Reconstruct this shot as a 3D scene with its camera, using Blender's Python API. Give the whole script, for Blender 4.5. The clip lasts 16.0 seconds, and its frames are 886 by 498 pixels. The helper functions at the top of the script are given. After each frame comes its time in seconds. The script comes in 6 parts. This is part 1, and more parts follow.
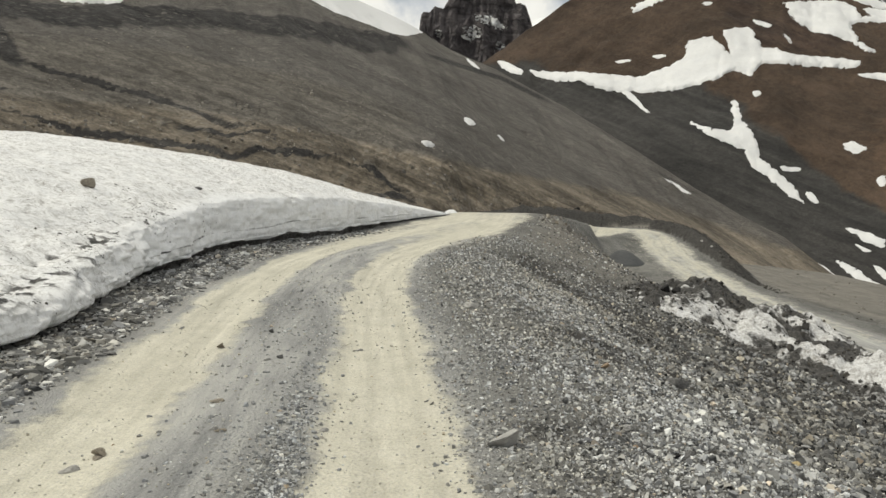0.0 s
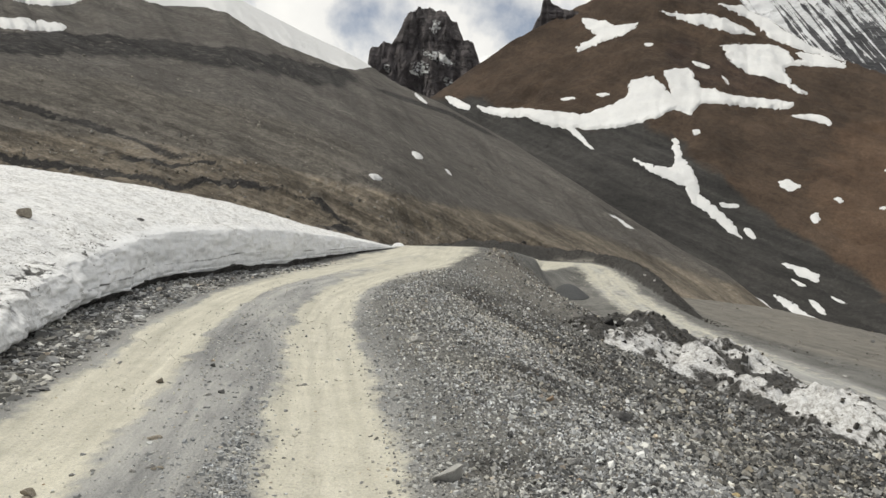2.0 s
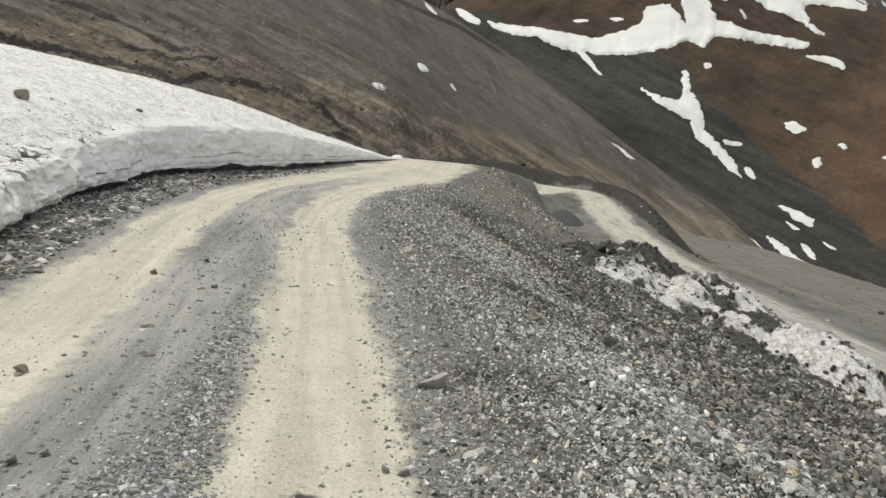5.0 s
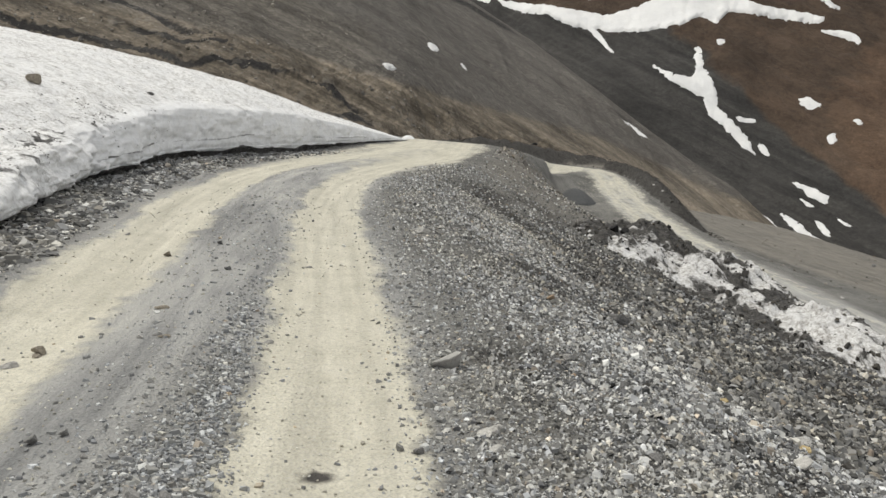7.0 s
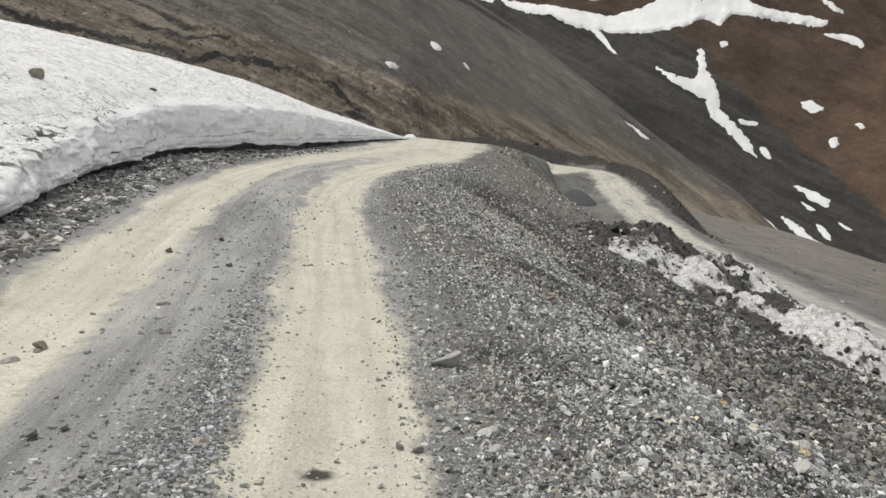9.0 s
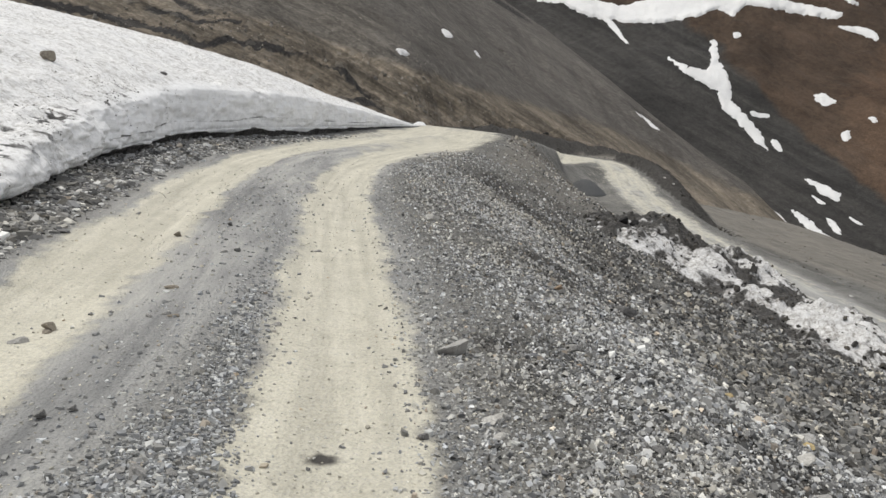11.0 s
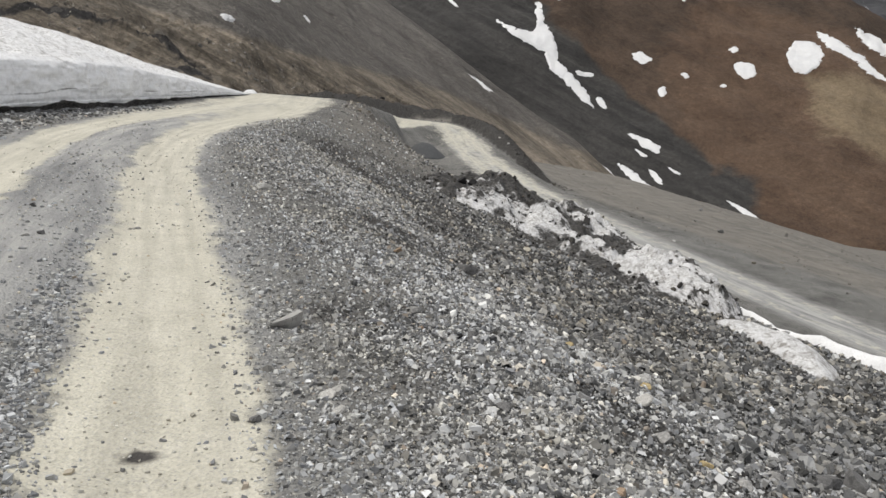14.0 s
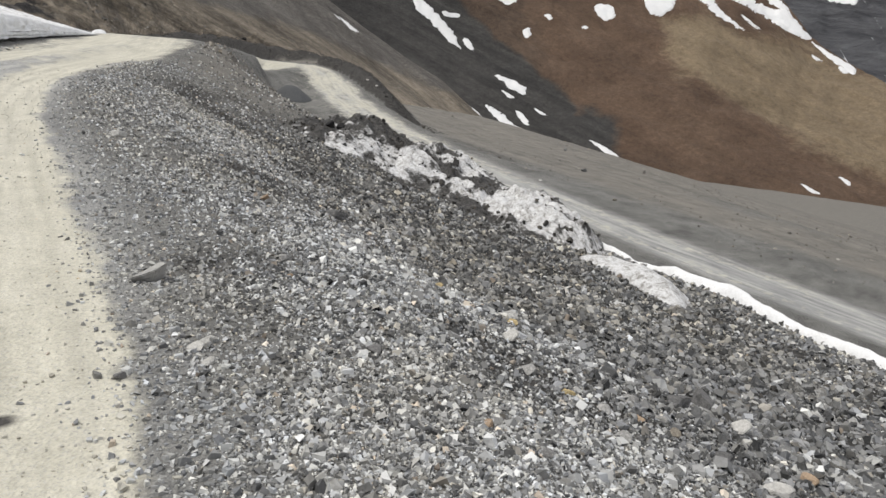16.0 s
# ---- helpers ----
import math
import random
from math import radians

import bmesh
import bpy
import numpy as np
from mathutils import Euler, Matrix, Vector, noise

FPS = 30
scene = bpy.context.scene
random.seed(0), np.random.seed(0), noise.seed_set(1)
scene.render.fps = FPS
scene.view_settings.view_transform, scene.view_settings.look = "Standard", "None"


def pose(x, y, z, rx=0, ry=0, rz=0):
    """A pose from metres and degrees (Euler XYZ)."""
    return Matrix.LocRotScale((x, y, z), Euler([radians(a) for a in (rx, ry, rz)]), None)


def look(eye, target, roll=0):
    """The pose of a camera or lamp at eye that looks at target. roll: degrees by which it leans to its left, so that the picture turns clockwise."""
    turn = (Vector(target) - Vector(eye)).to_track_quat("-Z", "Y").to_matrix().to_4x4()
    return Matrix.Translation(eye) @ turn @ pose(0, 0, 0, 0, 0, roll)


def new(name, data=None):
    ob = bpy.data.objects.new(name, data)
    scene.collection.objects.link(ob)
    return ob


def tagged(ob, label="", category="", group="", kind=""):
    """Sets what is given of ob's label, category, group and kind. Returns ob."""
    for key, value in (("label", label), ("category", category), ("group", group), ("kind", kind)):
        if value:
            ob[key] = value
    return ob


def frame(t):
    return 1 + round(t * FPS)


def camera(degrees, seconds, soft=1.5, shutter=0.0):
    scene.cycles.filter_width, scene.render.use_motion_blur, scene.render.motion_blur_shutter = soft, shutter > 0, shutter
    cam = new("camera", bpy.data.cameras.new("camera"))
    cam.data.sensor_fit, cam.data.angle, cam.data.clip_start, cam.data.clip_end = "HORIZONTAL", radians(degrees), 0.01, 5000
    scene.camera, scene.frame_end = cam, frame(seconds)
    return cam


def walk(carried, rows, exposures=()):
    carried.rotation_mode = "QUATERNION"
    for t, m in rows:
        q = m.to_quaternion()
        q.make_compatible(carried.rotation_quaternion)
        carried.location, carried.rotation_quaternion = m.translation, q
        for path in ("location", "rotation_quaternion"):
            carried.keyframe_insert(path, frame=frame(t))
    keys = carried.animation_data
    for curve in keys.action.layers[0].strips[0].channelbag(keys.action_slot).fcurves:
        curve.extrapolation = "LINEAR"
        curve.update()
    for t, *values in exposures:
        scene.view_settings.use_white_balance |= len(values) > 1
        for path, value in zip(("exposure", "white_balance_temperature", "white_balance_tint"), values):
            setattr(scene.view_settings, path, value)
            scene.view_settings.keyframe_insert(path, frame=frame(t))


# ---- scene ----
cam = camera(56.9, 16.0, soft=1.5)


def view(x, y, z, yaw, pitch, roll):
    """The camera's pose from its place, its heading (to the left), its tilt (up) and its lean."""
    return pose(x, y, z, 90 + pitch, 0, yaw) @ pose(0, 0, 0, 0, 0, roll)


PATH = [
    (0, 0.000, 0.000, 1.470, -0.00, -4.78, 0.50),
    (0.5, -0.000, -0.003, 1.473, -3.31, -2.95, 0.33),
    (1, 0.004, -0.007, 1.471, -4.79, -3.28, 1.15),
    (1.5, 0.010, -0.014, 1.472, -4.69, -3.19, 1.24),
    (2, 0.011, -0.007, 1.471, -3.67, -2.40, 1.00),
    (2.5, 0.011, 0.013, 1.474, -2.99, -2.37, 1.75),
    (3, 0.000, 0.008, 1.475, -2.51, -3.36, 2.70),
    (3.5, -0.009, 0.007, 1.470, -2.71, -4.83, 3.59),
    (4, -0.006, -0.003, 1.454, -4.51, -6.44, 3.75),
    (4.5, -0.003, -0.008, 1.441, -5.22, -7.41, 4.33),
    (5, -0.006, -0.002, 1.441, -4.32, -8.22, 5.41),
    (5.2, -0.011, 0.013, 1.439, -4.09, -8.71, 5.45),
    (7.5, -0.006, -0.010, 1.437, -3.60, -9.67, 4.78),
    (8, -0.013, -0.007, 1.439, -3.77, -9.66, 5.20),
    (10.5, -0.014, -0.015, 1.436, -3.31, -10.05, 5.75),
    (11, -0.012, -0.013, 1.437, -3.09, -10.59, 6.24),
    (11.5, -0.015, -0.005, 1.432, -3.29, -12.24, 7.76),
    (12, 0.009, 0.055, 1.433, -5.68, -13.21, 8.79),
    (12.3, 0.020, 0.091, 1.435, -8.32, -13.10, 8.66),
    (12.5, 0.010, 0.128, 1.418, -10.13, -14.69, 8.24),
    (12.7, 0.007, 0.166, 1.407, -9.81, -17.02, 8.15),
    (12.8, -0.063, 0.191, 1.387, -9.17, -17.93, 8.23),
    (13, -0.058, 0.223, 1.374, -7.29, -19.11, 7.61),
    (13.2, -0.026, 0.252, 1.370, -6.32, -18.38, 6.98),
    (13.5, 0.054, 0.242, 1.372, -10.84, -14.29, 7.71),
    (13.6, 0.086, 0.220, 1.366, -15.46, -12.87, 8.70),
    (13.7, 0.107, 0.198, 1.376, -17.59, -11.56, 8.62),
    (13.8, 0.108, 0.198, 1.377, -16.44, -11.28, 7.20),
    (14, 0.089, 0.192, 1.377, -14.29, -11.86, 4.73),
    (14.5, 0.066, 0.234, 1.381, -15.20, -13.67, 4.99),
    (15, 0.117, 0.207, 1.385, -21.38, -13.39, 3.74),
    (15.5, 0.123, 0.161, 1.389, -24.38, -14.72, 2.92),
    (16, 0.102, 0.155, 1.391, -23.75, -15.03, 5.11),
]
LIGHTNESS = [(0, 0.0, 7080, 5), (2, 0.03, 6900, 7), (4.5, 0.03, 6920, 7), (7.5, 0.03, 6820, 8), (10.5, 0.03, 6680, 9), (14.2, 0.05, 6640, 10), (15.2, 0.14, 6600, 10), (16, 0.11, 6600, 10)]
walk(cam, [(t, view(*place)) for t, *place in PATH], LIGHTNESS)

# ---------------------------------------------------------------- sky and sun
SUN_ELEVATION, SUN_BEARING = 60, -88      # degrees; bearing clockwise from +y
world = bpy.data.worlds.new("sky")
scene.world = world
world.use_nodes = True
wt = world.node_tree
wt.nodes.clear()
sky = wt.nodes.new("ShaderNodeTexSky")
sky.sky_type, sky.sun_disc = "NISHITA", False
sky.sun_elevation, sky.sun_rotation = radians(SUN_ELEVATION), radians(SUN_BEARING)
sky.altitude = 4500
where = wt.nodes.new("ShaderNodeTexCoord")
cloud = wt.nodes.new("ShaderNodeTexNoise")
cloud.inputs["Scale"].default_value, cloud.inputs["Detail"].default_value = 4.5, 8
cloud.inputs["Roughness"].default_value = 0.55
ramp = wt.nodes.new("ShaderNodeValToRGB")
ramp.color_ramp.elements[0].position, ramp.color_ramp.elements[1].position = 0.37, 0.52
tone = wt.nodes.new("ShaderNodeValToRGB")
tone.color_ramp.elements[0].position, tone.color_ramp.elements[1].position = 0.42, 0.68
tone.color_ramp.elements[0].color = (8.4, 8.5, 8.9, 1)
tone.color_ramp.elements[1].color = (11.3, 11.3, 11.4, 1)
mixer = wt.nodes.new("ShaderNodeMix")
mixer.data_type = "RGBA"
back = wt.nodes.new("ShaderNodeBackground")
back.inputs["Strength"].default_value = 0.092
out = wt.nodes.new("ShaderNodeOutputWorld")
wt.links.new(where.outputs["Generated"], cloud.inputs["Vector"])
wt.links.new(cloud.outputs["Fac"], ramp.inputs["Fac"])
wt.links.new(cloud.outputs["Fac"], tone.inputs["Fac"])
wt.links.new(ramp.outputs["Color"], mixer.inputs["Factor"])
wt.links.new(sky.outputs["Color"], mixer.inputs["A"])
wt.links.new(tone.outputs["Color"], mixer.inputs["B"])
wt.links.new(mixer.outputs["Result"], back.inputs["Color"])
wt.links.new(back.outputs["Background"], out.inputs["Surface"])

sun = new("sun", bpy.data.lights.new("sun", "SUN"))
sun.data.energy, sun.data.angle, sun.data.color = 2.3, radians(5), (1.0, 0.975, 0.93)
a, b = radians(SUN_BEARING), radians(SUN_ELEVATION)
sun.matrix_world = look((0, 0, 60), (-math.sin(a) * math.cos(b), -math.cos(a) * math.cos(b), 60 - math.sin(b)))


# ---------------------------------------------------------------- number helpers
def smooth(lo, hi, v):
    t = np.clip((v - lo) / (hi - lo), 0, 1)
    return t * t * (3 - 2 * t)


def _hash(ix, iy, seed):
    h = (ix * 374761393 + iy * 668265263 + seed * 1442695041) & 0xFFFFFFFF
    h = ((h ^ (h >> 13)) * 1274126177) & 0xFFFFFFFF
    return ((h ^ (h >> 16)) & 0xFFFFFF) / 16777215.0


def lattice(x, y, seed=0):
    """Smooth value noise, 0 to 1, one cell a unit."""
    x, y = np.asarray(x, float), np.asarray(y, float)
    ix, iy = np.floor(x).astype(np.int64), np.floor(y).astype(np.int64)
    fx, fy = x - ix, y - iy
    fx, fy = fx * fx * (3 - 2 * fx), fy * fy * (3 - 2 * fy)
    n00, n10 = _hash(ix, iy, seed), _hash(ix + 1, iy, seed)
    n01, n11 = _hash(ix, iy + 1, seed), _hash(ix + 1, iy + 1, seed)
    return (n00 * (1 - fx) + n10 * fx) * (1 - fy) + (n01 * (1 - fx) + n11 * fx) * fy


def fbm(x, y, size, octaves=4, seed=0, gain=0.5):
    """Layered noise, about -1 to 1, largest feature of the given size."""
    total, amp, norm = 0.0, 1.0, 0.0
    for k in range(octaves):
        f = 2.0 ** k / size
        total = total + amp * (2 * lattice(x * f + 17.3 * k, y * f - 9.1 * k, seed + k) - 1)
        norm, amp = norm + amp, amp * gain
    return total / norm


def ridged(x, y, size, octaves=5, seed=0):
    total, amp, norm = 0.0, 1.0, 0.0
    for k in range(octaves):
        f = 2.0 ** k / size
        total = total + amp * (1 - np.abs(2 * lattice(x * f + 5.7 * k, y * f + 3.3 * k, seed + k) - 1) * 2)
        norm, amp = norm + amp, amp * 0.55
    return total / norm


def curve_through(points, step=0.25):
    """A smooth line through a few points, sampled every step metres."""
    p = np.array(points, float)
    p = np.vstack([2 * p[0] - p[1], p, 2 * p[-1] - p[-2]])
    made = []
    for i in range(1, len(p) - 2):
        n = max(2, int(np.linalg.norm(p[i + 1, :2] - p[i, :2]) / step))
        t = np.linspace(0, 1, n, endpoint=False)[:, None]
        made.append(0.5 * (2 * p[i] + (p[i + 1] - p[i - 1]) * t + (2 * p[i - 1] - 5 * p[i] + 4 * p[i + 1] - p[i + 2]) * t ** 2
                           + (3 * p[i] - p[i - 1] - 3 * p[i + 1] + p[i + 2]) * t ** 3))
    return np.vstack(made + [p[-2:-1]])


# ---------------------------------------------------------------- material helpers
def nodes_of(name, rough=0.95):
    m = bpy.data.materials.new(name)
    m.use_nodes = True
    t = m.node_tree
    t.nodes["Principled BSDF"].inputs["Roughness"].default_value = rough
    t.nodes["Principled BSDF"].inputs["Specular IOR Level"].default_value = 0.25
    return m, t, t.nodes["Principled BSDF"]


def val(t, socket, v):
    if isinstance(v, (int, float)):
        socket.default_value = v
    elif isinstance(v, tuple):
        socket.default_value = (*v, 1) if len(v) == 3 and socket.type == "RGBA" else v
    else:
        t.links.new(v, socket)


def coords(t, stretch=(1, 1, 1), turn=(0, 0, 0)):
    c, m = t.nodes.new("ShaderNodeTexCoord"), t.nodes.new("ShaderNodeMapping")
    m.inputs["Scale"].default_value, m.inputs["Rotation"].default_value = stretch, turn
    t.links.new(c.outputs["Object"], m.inputs["Vector"])
    return m.outputs["Vector"]


def noise_tex(t, where, scale, detail=5, rough=0.6, warp=0.0):
    n = t.nodes.new("ShaderNodeTexNoise")
    t.links.new(where, n.inputs["Vector"])
    n.inputs["Scale"].default_value, n.inputs["Detail"].default_value = scale, detail
    n.inputs["Roughness"].default_value, n.inputs["Distortion"].default_value = rough, warp
    return n.outputs["Fac"]


def cells(t, where, scale, what="Color"):
    n = t.nodes.new("ShaderNodeTexVoronoi")
    t.links.new(where, n.inputs["Vector"])
    n.inputs["Scale"].default_value = scale
    return n.outputs[what]


def ramp_of(t, fac, stops):
    n = t.nodes.new("ShaderNodeValToRGB")
    e = n.color_ramp.elements
    while len(e) < len(stops):
        e.new(0.5)
    for k, (p, c) in zip(e, stops):
        k.position, k.color = p, (*c, 1) if isinstance(c, tuple) else (c, c, c, 1)
    val(t, n.inputs["Fac"], fac)
    return n.outputs["Color"]


def mix(t, fac, a, b, how="MIX"):
    n = t.nodes.new("ShaderNodeMix")
    n.data_type, n.blend_type = "RGBA", how
    val(t, n.inputs["Factor"], fac), val(t, n.inputs["A"], a), val(t, n.inputs["B"], b)
    return n.outputs["Result"]


def calc(t, how, a, b=0.0, c=None, clamp=False):
    n = t.nodes.new("ShaderNodeMath")
    n.operation, n.use_clamp = how, clamp
    val(t, n.inputs[0], a), val(t, n.inputs[1], b)
    if c is not None:
        val(t, n.inputs[2], c)
    return n.outputs[0]


def layer(t, name):
    n = t.nodes.new("ShaderNodeAttribute")
    n.attribute_name = name
    return n.outputs["Fac"]


def bump(t, bsdf, height, strength, distance):
    n = t.nodes.new("ShaderNodeBump")
    n.inputs["Strength"].default_value, n.inputs["Distance"].default_value = strength, distance
    t.links.new(height, n.inputs["Height"])
    t.links.new(n.outputs["Normal"], bsdf.inputs["Normal"])


# ---------------------------------------------------------------- materials
def ground_material():
    """Grey shale gravel, pale dust where wheels have rolled, dark soil where it is marked."""
    m, t, s = nodes_of("gravel_and_dust")
    p = coords(t)
    chips = cells(t, p, 55)
    grit = cells(t, p, 150)
    speck = mix(t, 0.45, ramp_of(t, chips, [(0.0, 0.05), (0.4, 0.17), (0.75, 0.30), (1.0, 0.58)]),
                ramp_of(t, grit, [(0.0, 0.06), (0.5, 0.22), (1.0, 0.50)]))
    broad = noise_tex(t, p, 0.5, 6)
    grey = mix(t, 1.0, speck, ramp_of(t, broad, [(0.3, (0.36, 0.355, 0.335)), (0.7, (0.80, 0.79, 0.74))]), "MULTIPLY")
    silt = ramp_of(t, noise_tex(t, p, 1.6, 6), [(0.42, 0.0), (0.62, 1.0)])
    grey = mix(t, calc(t, "MULTIPLY", silt, 0.2), grey, (0.25, 0.242, 0.225))
    j2 = t.nodes.new("ShaderNodeCombineXYZ")
    t.links.new(calc(t, "MULTIPLY", layer(t, "lane"), 2.6), j2.inputs[0])
    t.links.new(calc(t, "MULTIPLY", layer(t, "run"), 0.28), j2.inputs[1])
    worn = noise_tex(t, j2.outputs[0], 1.0, 9, 0.72, 0.3)
    j = t.nodes.new("ShaderNodeCombineXYZ")
    t.links.new(calc(t, "MULTIPLY", layer(t, "lane"), 7.0), j.inputs[0])
    t.links.new(calc(t, "MULTIPLY", layer(t, "run"), 0.35), j.inputs[1])
    treads = noise_tex(t, j.outputs[0], 1.0, 6, 0.6)
    powder = ramp_of(t, mix(t, 0.55, noise_tex(t, p, 3.0, 8, 0.65), worn), [(0.28, (0.405, 0.386, 0.316)), (0.52, (0.52, 0.497, 0.415)), (0.75, (0.63, 0.605, 0.52))])
    powder = mix(t, 1.0, powder, ramp_of(t, treads, [(0.3, 0.80), (0.7, 1.14)]), "MULTIPLY")
    powder = mix(t, 1.0, powder, ramp_of(t, noise_tex(t, p, 38, 6, 0.7), [(0.3, 0.78), (0.5, 1.0), (0.7, 1.12)]), "MULTIPLY")
    powder = mix(t, calc(t, "MULTIPLY", ramp_of(t, grit, [(0.62, 0.0), (0.9, 1.0)]), 0.5), powder, speck)
    packed = mix(t, 0.16, ramp_of(t, worn, [(0.34, (0.165, 0.168, 0.168)), (0.52, (0.34, 0.34, 0.328)), (0.70, (0.52, 0.512, 0.47))]), speck)
    grey = mix(t, layer(t, "rolled"), grey, packed)
    edge = calc(t, "ADD", layer(t, "dust"), calc(t, "MULTIPLY", calc(t, "SUBTRACT", noise_tex(t, p, 2.6, 9, 0.78), 0.5), 2.0))
    dusty = ramp_of(t, edge, [(0.34, 0.0), (0.72, 1.0)])
    base = mix(t, dusty, grey, powder)
    soil = ramp_of(t, noise_tex(t, p, 6.0, 8), [(0.3, (0.020, 0.019, 0.018)), (0.7, (0.085, 0.080, 0.074))])
    wet = calc(t, "ADD", layer(t, "soil"), calc(t, "MULTIPLY", calc(t, "SUBTRACT", noise_tex(t, p, 2.4, 8, 0.7), 0.5), 0.9))
    base = mix(t, ramp_of(t, wet, [(0.3, 0.0), (0.62, 1.0)]), base, soil)
    warm = ramp_of(t, noise_tex(t, p, 0.9, 9, 0.7), [(0.3, (0.098, 0.088, 0.073)), (0.7, (0.250, 0.226, 0.185))])
    w = t.nodes.new("ShaderNodeCombineXYZ")
    t.links.new(calc(t, "MULTIPLY", layer(t, "lane"), 0.8), w.inputs[0])
    t.links.new(calc(t, "MULTIPLY", layer(t, "run"), 0.06), w.inputs[1])
    warm = mix(t, 1.0, warm, ramp_of(t, noise_tex(t, w.outputs[0], 1.0, 8, 0.7, 0.4), [(0.35, 0.62), (0.5, 0.95), (0.68, 1.3)]), "MULTIPLY")
    base = mix(t, layer(t, "tan"), base, mix(t, 0.2, warm, speck))
    val(t, s.inputs["Base Color"], base)
    rise = calc(t, "ADD", cells(t, p, 55, "Distance"), calc(t, "MULTIPLY", noise_tex(t, p, 60, 4), 0.7))
    calm = calc(t, "SUBTRACT", 1.0, calc(t, "MULTIPLY", dusty, 0.55))
    bump(t, s, calc(t, "MULTIPLY", rise, calm), 0.9, 0.014)
    return m


def stone_material(name, dark, light, pale=0.12):
    """Broken stones, each of its own grey, a few of them bluish, brownish or pale."""
    m, t, s = nodes_of(name, 0.8)
    g = t.nodes.new("ShaderNodeNewGeometry")
    each = g.outputs["Random Per Island"]
    between = [tuple(a + f * (b - a) for a, b in zip(dark, light)) for f in (0.22, 0.5, 0.8)]
    tone = ramp_of(t, each, [(0.0, dark), (0.25, between[0]), (0.6, between[1]), (0.85, between[2]), (0.95, light), (1.0, tuple(1.15 * c for c in light))])
    other = calc(t, "FRACT", calc(t, "MULTIPLY", each, 57.31))
    hue = ramp_of(t, other, [(0.0, (0.96, 0.99, 1.05)), (0.3, (0.99, 1.0, 1.02)), (0.75, (1.0, 1.0, 0.985)), (0.93, (1.02, 1.0, 0.95)), (0.98, (1.07, 1.0, 0.89)), (1.0, (1.18, 0.98, 0.80))])
    tone = mix(t, 1.0, tone, hue, "MULTIPLY")
    tone = mix(t, 1.0, tone, ramp_of(t, noise_tex(t, coords(t), 0.35, 4), [(0.48, (0.985, 1.0, 1.025)), (0.66, (1.015, 0.995, 0.945))]), "MULTIPLY")
    tone = mix(t, pale, tone, ramp_of(t, noise_tex(t, coords(t), 45, 5), [(0.35, 0.04), (0.7, 0.4)]))
    val(t, s.inputs["Base Color"], tone)
    bump(t, s, noise_tex(t, coords(t), 60, 5), 0.4, 0.006)
    return m


def rock_material(name, dark, light, size=8.0):
    m, t, s = nodes_of(name, 0.85)
    p = coords(t)
    o = t.nodes.new("ShaderNodeObjectInfo")
    base = ramp_of(t, noise_tex(t, p, size, 8, 0.65), [(0.3, dark), (0.7, light)])
    shade = ramp_of(t, o.outputs["Random"], [(0.0, 0.7), (1.0, 1.3)])
    val(t, s.inputs["Base Color"], mix(t, 1.0, base, shade, "MULTIPLY"))
    bump(t, s, noise_tex(t, p, size * 4, 8), 0.6, 0.01)
    return m


def snow_material(name, grime, scale=1.0, layers=False, bright=1.0, fleck=0.51, smear=7, blotch=1.1):
    """Old wind-packed snow with grey grit melted into its top."""
    m, t, s = nodes_of(name, 0.6)
    p = coords(t)
    white = ramp_of(t, noise_tex(t, p, 1.3 * scale, 6), [(0.3, tuple(bright * c for c in (0.74, 0.745, 0.75))), (0.7, tuple(bright * c for c in (0.86, 0.86, 0.85)))])
    fine = noise_tex(t, p, 16 * scale, 8, 0.7, 0.6)
    dirt = ramp_of(t, fine, [(0.46, 0.0), (0.62, 1.0)])
    dirt = calc(t, "MULTIPLY", dirt, ramp_of(t, noise_tex(t, p, 2.2 * scale, 5), [(0.35, 0.15), (0.62, 1.0)]))
    coarse = ramp_of(t, noise_tex(t, p, 5.5 * scale, 7, 0.72, 0.5), [(fleck, 0.0), (fleck + 0.15, 0.85)])
    dirt = calc(t, "MAXIMUM", dirt, coarse)
    base = mix(t, calc(t, "MULTIPLY", dirt, grime), white, (0.20, 0.185, 0.165))
    if layers:
        film = calc(t, "MULTIPLY", layer(t, "face"), 0.7)
        bands = noise_tex(t, coords(t, (0.35, 0.35, 9)), 1.6, 5, 0.6, 0.4)
        line = ramp_of(t, bands, [(0.42, 0.0), (0.5, 0.45), (0.56, 0.1), (0.66, 0.5)])
        ice = mix(t, line, (0.84, 0.85, 0.86), (0.64, 0.645, 0.65))
        streak = ramp_of(t, noise_tex(t, coords(t, (3, 3, 0.35)), 1.5, 6), [(0.50, 0.0), (0.75, 0.16)])
        base = mix(t, film, base, mix(t, streak, ice, (0.36, 0.35, 0.33)))
        # grit marks earth and, low on the snowbank, painted shade; both take soil colour
        mud_shade = calc(t, "ADD", layer(t, "grit"), calc(t, "MULTIPLY", calc(t, "SUBTRACT", noise_tex(t, p, smear, 10, 0.78, 0.6), 0.5), blotch))
        base = mix(t, ramp_of(t, mud_shade, [(0.34, 0.0), (0.72, 1.0)]), base, ramp_of(t, noise_tex(t, p, 14, 7, 0.7), [(0.35, (0.016, 0.016, 0.016)), (0.55, (0.058, 0.055, 0.051)), (0.75, (0.17, 0.163, 0.152))]))
    val(t, s.inputs["Base Color"], base)
    bump(t, s, calc(t, "ADD", fine, noise_tex(t, p, 5 * scale, 5)), 0.5, 0.05 / scale)
    return m


